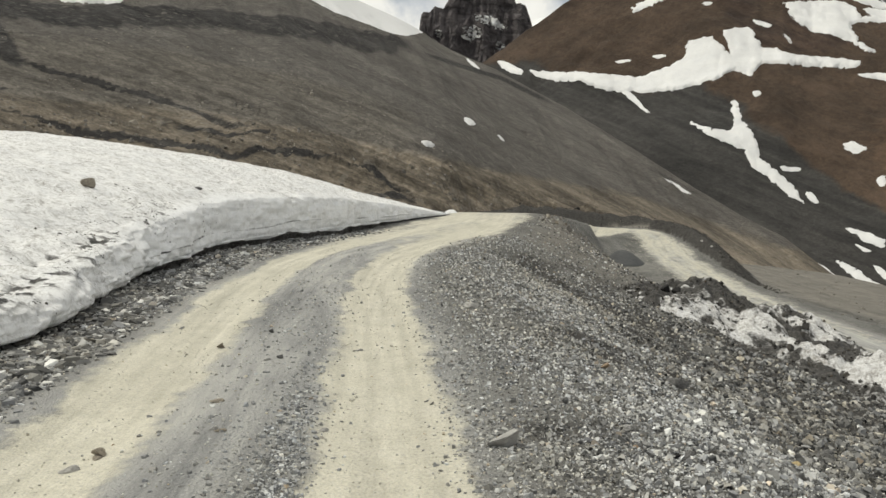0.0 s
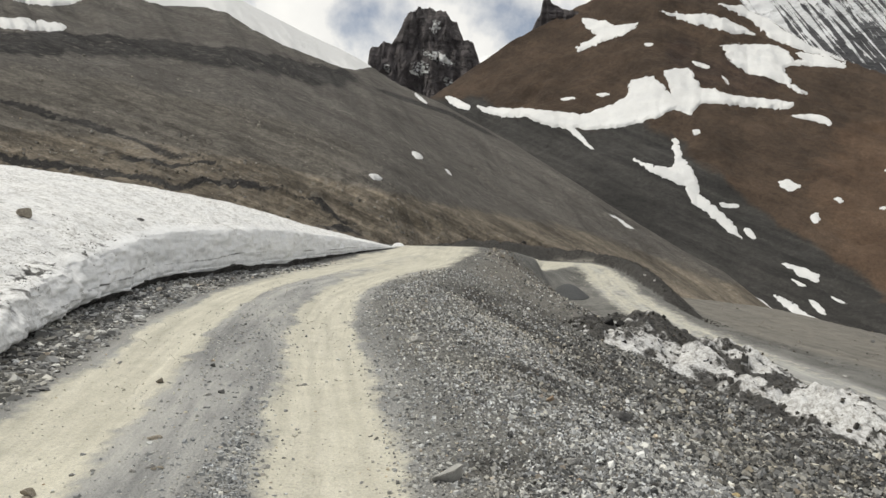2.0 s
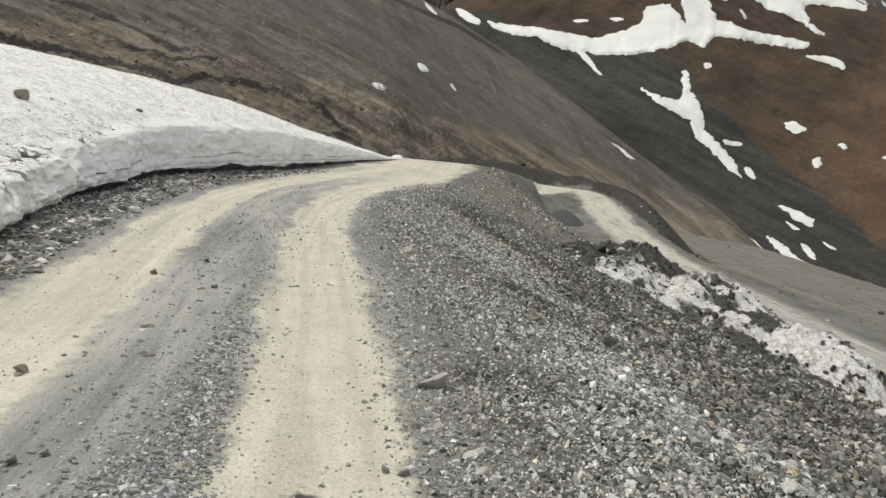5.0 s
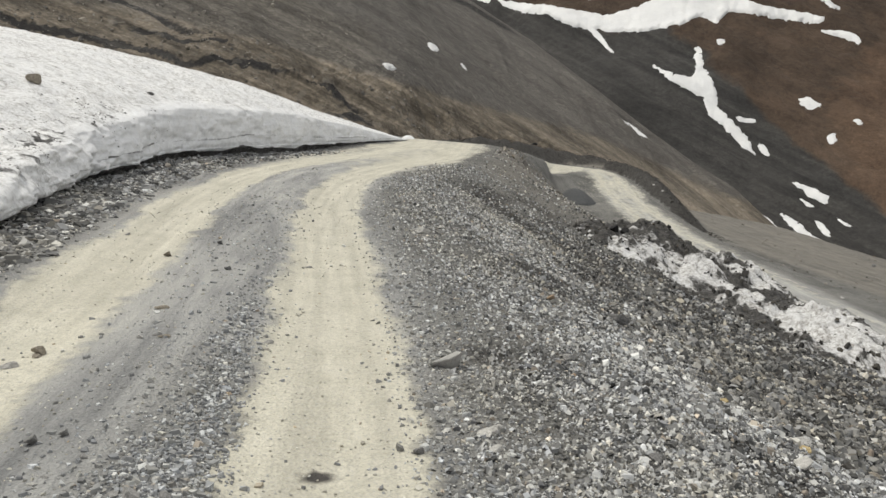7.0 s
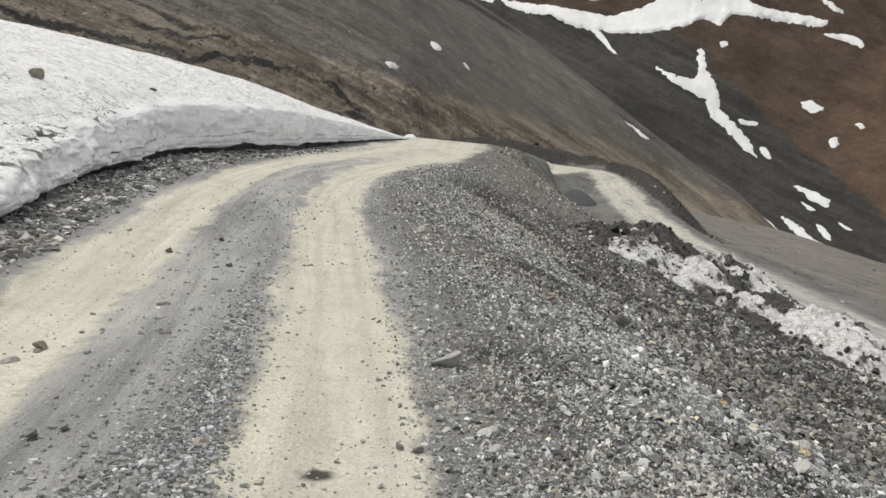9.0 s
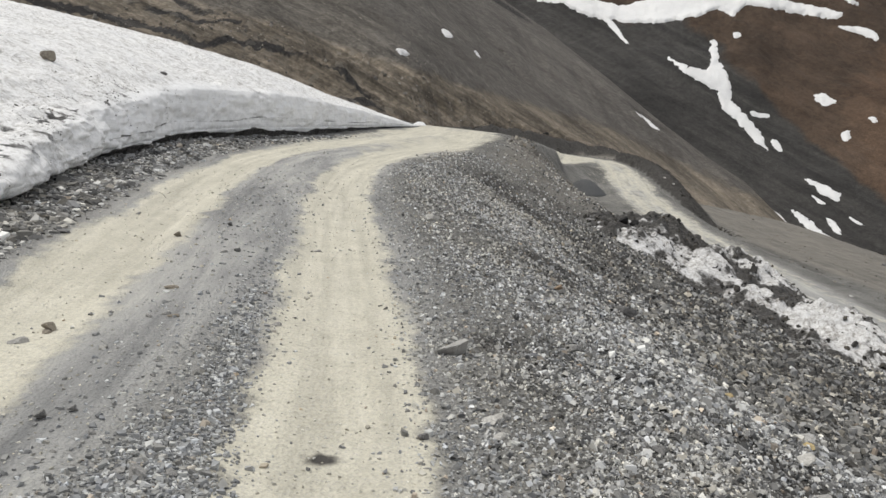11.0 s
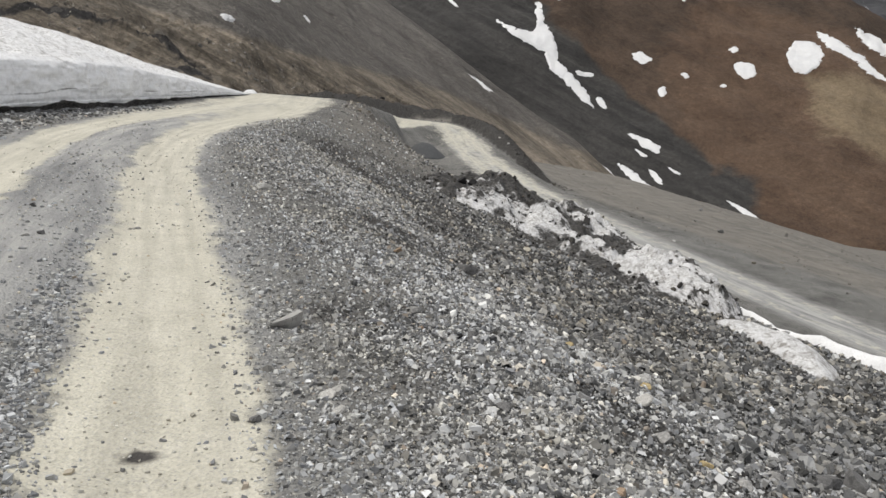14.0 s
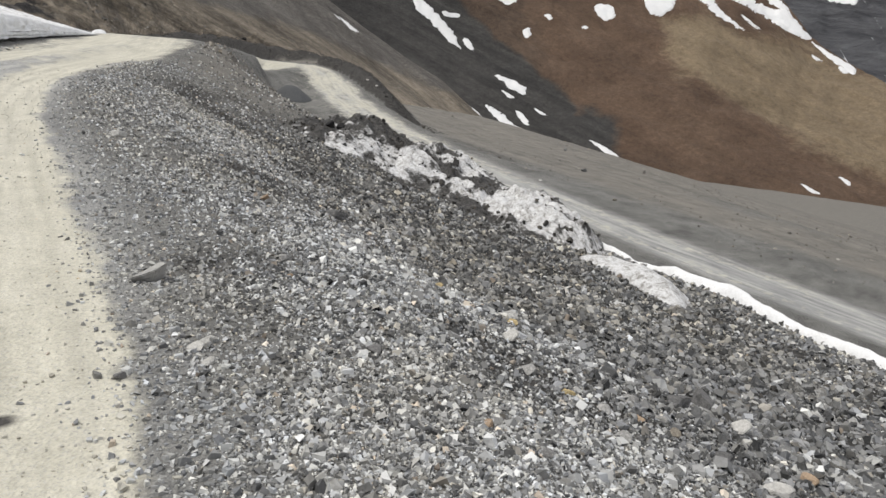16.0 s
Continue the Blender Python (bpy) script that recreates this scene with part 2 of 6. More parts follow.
def scree_material(name, tones, grain, fields, streaky=1.0, rugged=1.0, boulders=0.0):
    """A far slope: tones by marked fields, streaks down the fall line, grain."""
    m, t, s = nodes_of(name, 1.0)
    p = coords(t)
    j = t.nodes.new("ShaderNodeCombineXYZ")
    t.links.new(layer(t, "across"), j.inputs[0])
    t.links.new(calc(t, "MULTIPLY", layer(t, "along"), 0.10), j.inputs[1])
    lines = noise_tex(t, j.outputs[0], 1.5, 9, 0.66, 0.35)
    patch = noise_tex(t, p, grain * 0.22, 8, 0.62)
    rubble = noise_tex(t, p, grain * 9, 8, 0.75)
    base = ramp_of(t, patch, [(0.3, tones[0]), (0.7, tones[1])])
    for name_, dark, light in fields:
        blend = calc(t, "ADD", layer(t, name_), calc(t, "MULTIPLY", calc(t, "SUBTRACT", noise_tex(t, p, grain * 0.8, 8, 0.68), 0.5), 0.7))
        base = mix(t, ramp_of(t, blend, [(0.35, 0.0), (0.65, 1.0)]), base, ramp_of(t, patch if name_ in ("tan", "russet") else lines, [(0.32, dark), (0.68, light)]))
    base = mix(t, 1.0, base, ramp_of(t, lines, [(0.3, 1 - 0.30 * streaky), (0.5, 1.0), (0.72, 1 + 0.28 * streaky)]), "MULTIPLY")
    mottle = noise_tex(t, p, grain * 2.6, 8, 0.72, 0.5)
    base = mix(t, 1.0, base, ramp_of(t, mottle, [(0.3, 1 - 0.34 * rugged), (0.5, 1.0), (0.7, 1 + 0.36 * rugged)]), "MULTIPLY")
    base = mix(t, 1.0, base, ramp_of(t, rubble, [(0.28, 1 - 0.45 * rugged), (0.5, 1.0), (0.72, 1 + 0.55 * rugged)]), "MULTIPLY")
    if boulders:
        lump = ramp_of(t, cells(t, p, 2.2), [(0.70, 0.0), (0.92, boulders)])
        lump = calc(t, "MULTIPLY", lump, ramp_of(t, patch, [(0.38, 0.25), (0.6, 1.0)]))
        base = mix(t, lump, base, (0.26, 0.24, 0.21))
    base = mix(t, ramp_of(t, layer(t, "snow"), [(0.45, 0.0), (0.55, 1.0)]), base, (0.72, 0.725, 0.73))
    val(t, s.inputs["Base Color"], base)
    bump(t, s, calc(t, "ADD", rubble, lines), 0.5, 1.2 / grain)
    return m


def crag_material(name, dark, light, snow_amount, grain, snowline=0.15, gullies=False):
    """Bare rock, with snow where ledges are flat enough to hold it."""
    m, t, s = nodes_of(name, 0.95)
    p = coords(t)
    beds = noise_tex(t, coords(t, (0.5, 0.5, 2.2), (0.25, 0.2, 0)), grain, 9, 0.65, 0.7)
    base = ramp_of(t, beds, [(0.3, dark), (0.7, light)])
    g = t.nodes.new("ShaderNodeNewGeometry")
    xyz = t.nodes.new("ShaderNodeSeparateXYZ")
    t.links.new(g.outputs["Normal"], xyz.inputs[0])
    hold = calc(t, "ADD", xyz.outputs["Z"], calc(t, "MULTIPLY", calc(t, "SUBTRACT", noise_tex(t, p, grain * 0.8, 9, 0.7), 0.5), 1.7))
    if gullies:      # snow lies in narrow chutes that run down the face
        j = t.nodes.new("ShaderNodeCombineXYZ")
        t.links.new(calc(t, "MULTIPLY", layer(t, "across"), 1.5), j.inputs[0])
        t.links.new(calc(t, "MULTIPLY", layer(t, "along"), 0.16), j.inputs[1])
        chute = calc(t, "SUBTRACT", noise_tex(t, j.outputs[0], 1.0, 8, 0.68, 1.4), 0.5)
        hold = calc(t, "ADD", calc(t, "MULTIPLY", hold, 0.45), calc(t, "ADD", calc(t, "MULTIPLY", chute, 2.5), 0.42))
    high = t.nodes.new("ShaderNodeSeparateXYZ")
    t.links.new(g.outputs["Position"], high.inputs[0])
    hold = calc(t, "ADD", hold, calc(t, "MINIMUM", calc(t, "MAXIMUM", calc(t, "MULTIPLY", calc(t, "SUBTRACT", high.outputs["Z"], 300.0), 0.0012), -0.3), snowline))
    base = mix(t, ramp_of(t, hold, [(snow_amount, 0.0), (snow_amount + 0.06, 1.0)]), base, (0.78, 0.79, 0.81))
    val(t, s.inputs["Base Color"], base)
    bump(t, s, beds, 0.8, 1.5 / grain)
    return m


GROUND = ground_material()
SHALE = stone_material("shale_chips", (0.06, 0.059, 0.057), (0.75, 0.738, 0.70))
GRIT_CHIPS = stone_material("shale_grit", (0.07, 0.069, 0.067), (0.78, 0.77, 0.735))
PEBBLES = stone_material("pale_pebbles", (0.14, 0.14, 0.136), (0.58, 0.578, 0.555))
CLODS = stone_material("earth_clods", (0.022, 0.020, 0.018), (0.085, 0.078, 0.068), 0.03)
SLATE = stone_material("dark_slate", (0.022, 0.022, 0.021), (0.34, 0.334, 0.318))
UMBER = stone_material("umber_shale", (0.045, 0.042, 0.037), (0.58, 0.545, 0.475))
RUBBLE = stone_material("brown_rubble", (0.08, 0.072, 0.062), (0.32, 0.29, 0.245))
TRACK_STONES = stone_material("dusty_stones", (0.30, 0.285, 0.24), (0.66, 0.63, 0.55))
GREY_ROCK = rock_material("grey_rock", (0.16, 0.157, 0.15), (0.40, 0.393, 0.375))
DARK_ROCK = rock_material("dark_rock", (0.085, 0.084, 0.083), (0.22, 0.216, 0.21))
BROWN_ROCK = rock_material("brown_rock", (0.16, 0.14, 0.112), (0.34, 0.305, 0.25))
YELLOW_ROCK = rock_material("ochre_rock", (0.36, 0.26, 0.11), (0.60, 0.50, 0.30))
RUST_ROCK = rock_material("rust_rock", (0.22, 0.155, 0.105), (0.42, 0.32, 0.225))
WEDGE_ROCK = rock_material("wedge_rock", (0.26, 0.255, 0.24), (0.46, 0.45, 0.43))
PALE_ROCK = rock_material("pale_rock", (0.30, 0.29, 0.27), (0.55, 0.54, 0.51))
BLACK_ROCK = rock_material("black_rock", (0.006, 0.006, 0.006), (0.02, 0.019, 0.019))
BANK_SNOW = snow_material("bank_snow", 0.85, 1.0, True, 0.95)
BERM_SNOW = snow_material("berm_snow", 1.0, 1.3, True, 0.80, 0.47, 3.0, 2.6)
FIELD_SNOW = snow_material("field_snow", 0.12, 0.05, False, 0.84)
STRIP_SNOW = snow_material("strip_snow", 0.25, 1.5)
HEAP_GRIT = rock_material("heap_grit", (0.05, 0.052, 0.055), (0.115, 0.118, 0.12), 14.0)
# the dark field also carries the painted shade of the scarps
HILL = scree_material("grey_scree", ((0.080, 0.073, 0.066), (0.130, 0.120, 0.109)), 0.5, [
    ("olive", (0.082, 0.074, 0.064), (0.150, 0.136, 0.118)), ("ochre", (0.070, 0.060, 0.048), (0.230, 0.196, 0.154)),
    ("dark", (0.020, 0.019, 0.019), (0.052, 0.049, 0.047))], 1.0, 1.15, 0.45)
BROWN = scree_material("brown_scree", ((0.042, 0.030, 0.022), (0.096, 0.067, 0.048)), 0.12, [
    ("russet", (0.078, 0.050, 0.034), (0.132, 0.088, 0.060)), ("dark", (0.034, 0.033, 0.032), (0.064, 0.061, 0.057)), ("tan", (0.165, 0.124, 0.080), (0.220, 0.170, 0.112)),
    ("rock", (0.022, 0.016, 0.014), (0.090, 0.062, 0.047))], 0.5, 0.85)
# rock tones lightened so that the haze of distance is in the colour
TOWER = crag_material("tower_rock", (0.085, 0.077, 0.080), (0.19, 0.172, 0.174), 1.2, 0.030)
FAR_ROCK = crag_material("snowy_rock", (0.045, 0.046, 0.052), (0.14, 0.141, 0.148), 0.84, 0.028, 0.28, True)
FAR_SNOW = snow_material("far_snow", 0.05, 0.02)


# ---------------------------------------------------------------- mesh helpers
def grid_object(name, x, y, z, material, layers=None, keep=None):
    """A sheet over a grid of points; keep: which of its cells stay."""
    rows, cols = x.shape
    co = np.stack([x, y, z], -1).reshape(-1, 3)
    i = np.arange(rows * cols).reshape(rows, cols)
    quads = np.stack([i[:-1, :-1], i[:-1, 1:], i[1:, 1:], i[1:, :-1]], -1).reshape(-1, 4)
    if keep is not None:
        quads = quads[keep.ravel()]
    used = np.zeros(len(co), bool)
    used[quads.ravel()] = True
    index = np.cumsum(used) - 1
    values = {k: v.ravel()[used] for k, v in (layers or {}).items()}
    return raw_object(name, co[used], index[quads], material, values, True)


def raw_object(name, co, quads, material, values=None, shade=False):
    me = bpy.data.meshes.new(name)
    n = quads.shape[1]
    me.vertices.add(len(co))
    me.vertices.foreach_set("co", np.ascontiguousarray(co, np.float32).ravel())
    me.loops.add(quads.size)
    me.loops.foreach_set("vertex_index", np.ascontiguousarray(quads, np.int32).ravel())
    me.polygons.add(len(quads))
    me.polygons.foreach_set("loop_start", np.arange(0, quads.size, n, dtype=np.int32))
    me.polygons.foreach_set("use_smooth", np.full(len(quads), shade, bool))
    for k, v in (values or {}).items():
        me.attributes.new(k, "FLOAT", "POINT").data.foreach_set("value", np.ascontiguousarray(v, np.float32))
    me.update(calc_edges=True)
    me.materials.append(material)
    return new(name, me)


# ---------------------------------------------------------------- the lie of the land
ROAD = curve_through([
    (4.0, -60, 0.8), (1.0, -30, 0.4), (-0.6, -10, 0.1), (-1.0, 0, 0), (-1.15, 4, 0), (-1.5, 8, 0), (-1.8, 12, 0), (-1.72, 16, 0), (-1.0, 20, 0),
    (0.2, 25, 0), (1.1, 30, 0), (1.7, 34, 0.0), (2.5, 40, -0.08), (4.1, 48, -0.82), (7.0, 57, -1.4), (10.4, 63.7, -1.8),
    (14.0, 68.5, -2.2), (16.4, 69.5, -2.7), (17.4, 66, -3.3), (17.0, 59, -4.1), (17.4, 50, -5.0), (19.5, 41, -5.8), (21.0, 34.4, -6.3),
    (22.3, 29, -6.7), (23.6, 23, -7.0), (25.4, 18, -7.4), (29, 8, -8.2), (33, -8, -9.5), (38, -40, -12)])
APEX = int(np.argmax(ROAD[:, 1]))
# the crest of the earth bank that was pushed up along the outside of the bend
BANK = curve_through([
    (1.5, 52.5, -0.52), (2.7, 56.4, -0.56), (4.2, 61.1, -0.57), (6.3, 65.7, -0.51), (8.6, 69.0, -0.52), (10.4, 71.6, -0.71), (12.0, 73.5, -0.95),
    (14.2, 75.2, -1.25), (16.5, 75.8, -1.50), (19.3, 74.0, -1.77), (20.9, 72.0, -2.05), (20.9, 67.3, -2.51), (20.7, 63.2, -3.24), (20.9, 59.4, -4.24)])
ROAD_RUN = np.concatenate([[0], np.cumsum(np.linalg.norm(np.diff(ROAD[:, :2], axis=0), axis=1))])
RUN_OF_END = float(np.interp(34, ROAD[:APEX, 1], ROAD_RUN[:APEX]))
RUN_OF_LOW = float(ROAD_RUN[np.argmin(np.hypot(ROAD[:, 0] - 17.4, ROAD[:, 1] - 50))])


def by_the_road(x, y, first=0, last=None):
    """Distance from the road's middle (left of it below zero), the run along it and its height there."""
    line, runs = ROAD[first:last], ROAD_RUN[first:last]
    shape = x.shape
    px, py = x.ravel(), y.ravel()
    far = np.full(px.shape, 1e9)
    side, run, high = np.zeros_like(far), np.zeros_like(far), np.zeros_like(far)
    near = np.flatnonzero((np.abs(px - 8) < 60) & (py > -70) & (py < 95))
    for part in np.array_split(near, max(1, len(near) // 20000 + 1)):
        if not len(part):
            continue
        d2 = (px[part, None] - line[None, :, 0]) ** 2 + (py[part, None] - line[None, :, 1]) ** 2
        k = np.argmin(d2, 1)
        k0, k1 = np.maximum(k - 1, 0), np.minimum(k + 1, len(line) - 1)
        tx, ty = line[k1, 0] - line[k0, 0], line[k1, 1] - line[k0, 1]
        cross = (tx * (py[part] - line[k, 1]) - ty * (px[part] - line[k, 0])) / np.hypot(tx, ty)
        ahead = (tx * (px[part] - line[k, 0]) + ty * (py[part] - line[k, 1])) / np.hypot(tx, ty)
        inside = np.abs(ahead) < 0.4
        far[part] = np.where(inside, np.abs(cross), np.sqrt(d2[np.arange(len(part)), k]))
        side[part] = -np.sign(cross) * far[part]
        run[part] = runs[k] + np.where(inside, ahead, 0)
        high[part] = np.interp(run[part], runs, line[:, 2])
    return far.reshape(shape), side.reshape(shape), run.reshape(shape), high.reshape(shape)


def land(x, y, fine=True):
    """The ground's height, and the marks of dust, soil and tan earth."""
    x, y = np.asarray(x, float), np.asarray(y, float)
    mid = np.interp(y, ROAD[:APEX, 1], ROAD[:APEX, 0])
    e = x - mid
    level = np.interp(y, [20, 28, 36, 42, 50], [0, 0.4, 1.2, 0.7, 0.4])
    right = 1.8 + np.clip(e - 1.8 - level, 0, None) * np.interp(y, [12, 24, 30, 36, 42, 50], [1, 1.15, 1.6, 2.4, 2.3, 2.1])
    down = np.interp(right, [1.8, 2.6, 3.2, 4, 6.5, 9, 11.5, 13.5, 15, 20, 70], [0, -0.06, -0.28, -0.62, -1.55, -2.35, -2.92, -3.3, -4.5, -8.2, -40])
    up = np.interp(-e, [2.6, 5, 10, 20, 40, 90], [0, 0.2, 0.8, 2.0, 4.5, 8])
    along_road = np.interp(y, ROAD[:APEX, 1], ROAD[:APEX, 2])
    up = up * (1 - 0.6 * smooth(32, 44, y)) + np.where(y > 34, along_road, 0)
    past = smooth(60, 69, y)
    drop = np.clip(y - 34, 0, 60) * 0.03 + 0.45 * smooth(34, 42, y) * smooth(2.0, 4.5, e)
    top = np.where(e > 0, down - drop * (1 - past) + along_road * past, up)
    bench = -6.3 - 0.10 * (np.clip(x, 5, 36.5) - 25) - 0.22 * np.clip(x - 36.5, 0, 400) + 0.015 * (np.clip(y, 0, 90) - 40) - 0.25 * np.clip(y - 77, 0, 300)
    bench = np.maximum(bench, -85)
    k = 0.35
    z = np.logaddexp(top / k, bench / k) * k
    # the upper and the lower arm of the bend, each with its own shoulders
    far1, side1, run1, high1 = by_the_road(x, y, 0, APEX + 1)
    far2, side2, run2, high2 = by_the_road(x, y, APEX, None)
    wide = 2.7 + 2.5 * np.maximum(smooth(0.5, -0.5, side1), smooth(RUN_OF_END + 16, RUN_OF_END + 32, run1))
    on1 = 1 - smooth(1.8, wide, far1)
    pad = smooth(-0.5, 0.5, side2) * smooth(-4, 6, run2 - (RUN_OF_LOW - 22))
    on2 = 1 - smooth(1.9 + 3.3 * pad, 5.2 + 2.0 * pad, far2)
    w1, w2 = on1 ** 2 + 1e-9, on2 ** 2 + 1e-9
    on = np.maximum(on1, on2)
    z = z * (1 - on) + on * (high1 * w1 + high2 * w2) / (w1 + w2)
    near1 = far1 <= far2
    far, side = np.where(near1, far1, far2), np.where(near1, side1, side2)
    run, high = np.where(near1, run1, run2), np.where(near1, high1, high2)
    # a bank of pushed-up earth along the outside of the bend
    ridge = np.zeros_like(z)
    close = (x > -6) & (x < 28) & (y > 46) & (y < 84)
    if close.any():
        d2 = (x[close][:, None] - BANK[None, :, 0]) ** 2 + (y[close][:, None] - BANK[None, :, 1]) ** 2
        k = np.argmin(d2, 1)
        off = np.sqrt(d2[np.arange(len(k)), k])
        lumps = 0.30 * fbm(x[close], y[close], 2.6, 4, 21) + 0.22 * ridged(x[close], y[close], 1.1, 3, 22) - 0.1
        crest = BANK[k, 2] + lumps * smooth(3.4, 1.0, off) - 0.85 * (np.sqrt(off ** 2 + 0.16) - 0.4)
        ridge[close] = smooth(-0.25, 0.12, crest - z[close]) * smooth(4.6, 3.0, off)
        z[close] = np.maximum(z[close], crest * (off < 4.6) - 50 * (off >= 4.6))
    wheel = np.abs(np.abs(side) - 0.88)
    upper = run < RUN_OF_END
    rut = np.exp(-(wheel / 0.42) ** 2) * upper
    off_road = smooth(1.3, 3.0, far)
    if fine:
        z = z + fbm(x, y, 2.4, 4, 3) * 0.10 * off_road * (e > -3) + fbm(x, y, 0.5, 3, 9) * (0.003 + 0.037 * off_road) - 0.04 * rut
        z = z + 0.05 * np.exp(-(side / 0.35) ** 2) * upper
    near_dust = 1 - smooth(0.22, 0.62, wheel + 0.17 * fbm(x, y, 1.0, 5, 5, 0.65))
    all_dust = 1 - smooth(1.6, 2.3, far + 0.5 * fbm(x, y, 2.5, 4, 6))
    blend = smooth(14, 24, y) * upper + (~upper)
    dust = near_dust * (1 - blend) + np.maximum(0.95 * near_dust, (0.70 + 0.35 * fbm(x, y, 1.6, 4, 49)) * all_dust) * blend
    dust = np.maximum(dust, 0.38 * pad * (1 - smooth(4.6, 6.4, far2)) * smooth(RUN_OF_LOW + 6, RUN_OF_LOW - 6, run2) * (~near1))
    dust = dust * (1 - 0.30 * smooth(-8, 10, run - ROAD_RUN[APEX]))
    lower = smooth(RUN_OF_LOW - 4, RUN_OF_LOW + 22, run)
    lane = 0.40 + 0.20 * np.cos(np.abs(side) * 3.6 - 3.2) + 0.35 * fbm(run * 0.12, side, 0.8, 3, 45)
    dust = np.clip(dust * (1 - lower * (1 - np.clip(lane, 0, 1))), 0, 1)
    rolled = (1 - smooth(1.1, 1.9, far + 0.25 * fbm(x, y, 1.2, 4, 46))) * (0.45 + 0.55 * smooth(2.6, 6.0, y + 14 * np.clip(0.15 - side, 0, 1)))
    soil = 1.1 * ridge * (0.85 + 0.4 * fbm(x, y, 1.5, 4, 23))
    damp = smooth(0.10, 0.42, fbm(x, y, 1.8, 4, 31) + 0.45 * smooth(3.4, 6.0, side) + 0.18 * smooth(5, 9, y)) * smooth(2.0, 3.4, side) * (1 - smooth(16, 28, y)) * (side < 12)
    damp = np.maximum(damp, np.exp(-((x - 0.75) / 0.42) ** 2 - ((y - 4.75) / 0.40) ** 2) * (0.8 + 0.5 * fbm(x, y, 0.4, 4, 34)))
    foot = smooth(-1.45, -1.95, side) * smooth(24, 17, y) * upper * (0.75 + 0.5 * fbm(x, y, 0.8, 4, 35))
    damp = np.maximum(damp, 0.7 * foot)
    stain = np.exp(-((x + 0.24) / 0.17) ** 2 - ((y - 3.10) / 0.13) ** 2) * (0.66 + 1.3 * fbm(x, y, 0.09, 4, 33))
    dust = dust * (1 - ridge)
    soil = np.clip(soil + 0.8 * damp + 0.52 * stain, 0, 1)
    earth = smooth(-0.1, 0.4, 0.52 + fbm(x, y * 0.5, 9, 5, 41) + 1.1 * smooth(38, 58, x * 0.5 + 0.6 * y)) * smooth(4.5, 8, far) * (z < -3.2)
    earth = np.maximum(earth, smooth(-0.1, 0.4, fbm(x, y, 5, 3, 42) + 0.35) * smooth(1.9, 3.2, side) * upper * smooth(17, 28, y))
    earth = np.maximum(earth, smooth(-2.6, -3.6, side1) * smooth(26, 14, far1) * smooth(2.4, 3.4, far2) * smooth(30, 35, y) * (0.9 + 0.3 * fbm(x, y, 2, 4, 43)))
    soil = np.maximum(soil, 0.55 * smooth(-2.4, -3.2, side1) * smooth(26, 14, far1) * smooth(2.4, 3.4, far2) * smooth(30, 35, y) * (0.7 + 0.8 * fbm(x, y, 1.5, 4, 44)))
    earth = earth * (1 - np.clip(2.5 * ridge, 0, 1))
    lines = smooth(0.10, 0.45, fbm(run2 * 0.10, far2, 1.3, 5, 48, 0.6)) * smooth(3.4, 5.5, far2) * (z < -3.2)
    soil = np.maximum(soil, 0.5 * lines)
    return z, far, dust, soil, 0.8 * earth, np.clip(rolled, 0, 1)


def ground_level(x, y):
    return float(land(np.array([x]), np.array([y]))[0][0])


def build_ground():
    """One sheet round the standing point, fine in front, out to the horizon."""
    bearings = np.radians(np.concatenate([np.arange(-180, -64, 4.0), np.arange(-64, 66, 0.25), np.arange(66, 181, 4.0), [180.0]]))
    rings = np.concatenate([[0.0], np.geomspace(0.5, 140, 390), np.geomspace(150, 4500, 16)])
    b, r = np.meshgrid(bearings, rings)
    x, y = r * np.sin(b), r * np.cos(b)
    z, far, dust, soil, earth, rolled = land(x, y)
    z = z - 60 * smooth(150, 900, r)
    _, lane_of, run_of, _ = by_the_road(x, y)
    marks = {"dust": dust, "soil": soil, "tan": earth, "rolled": rolled, "lane": lane_of, "run": run_of}
    mid = (far[:-1, :-1] + far[1:, 1:]) / 2 < 2.3
    ground = grid_object("ground", x, y, z, GROUND, marks, ~mid)
    tagged(ground, "grey shale gravel slope with dark damp soil patches", "ground", kind="structure")
    road = grid_object("road", x, y, z, GROUND, marks, mid)
    tagged(road, "dirt mountain road with two pale dusty wheel tracks", "road", kind="structure")


build_ground()


# ---------------------------------------------------------------- mountains
EYE = 1.47


def ridge_line(points):
    """Bearing, angle of height and distance of a crest, as smooth functions of the bearing."""
    p = np.array(points, float)
    return lambda b: (np.interp(b, p[:, 0], p[:, 1]), np.interp(b, p[:, 0], p[:, 2]))


def soften(b, v, width):
    """Rounds the corners of a line given by a few points."""
    ends = np.interp(np.linspace(b[0], b[-1], 4000), b, v)
    n = max(3, int(width / (b[-1] - b[0]) * 4000) | 1)
    kernel = np.hanning(n + 2)[1:-1]
    padded = np.pad(ends, n // 2, mode="edge")
    return np.interp(b, np.linspace(b[0], b[-1], 4000), np.convolve(padded, kernel / kernel.sum(), "valid"))


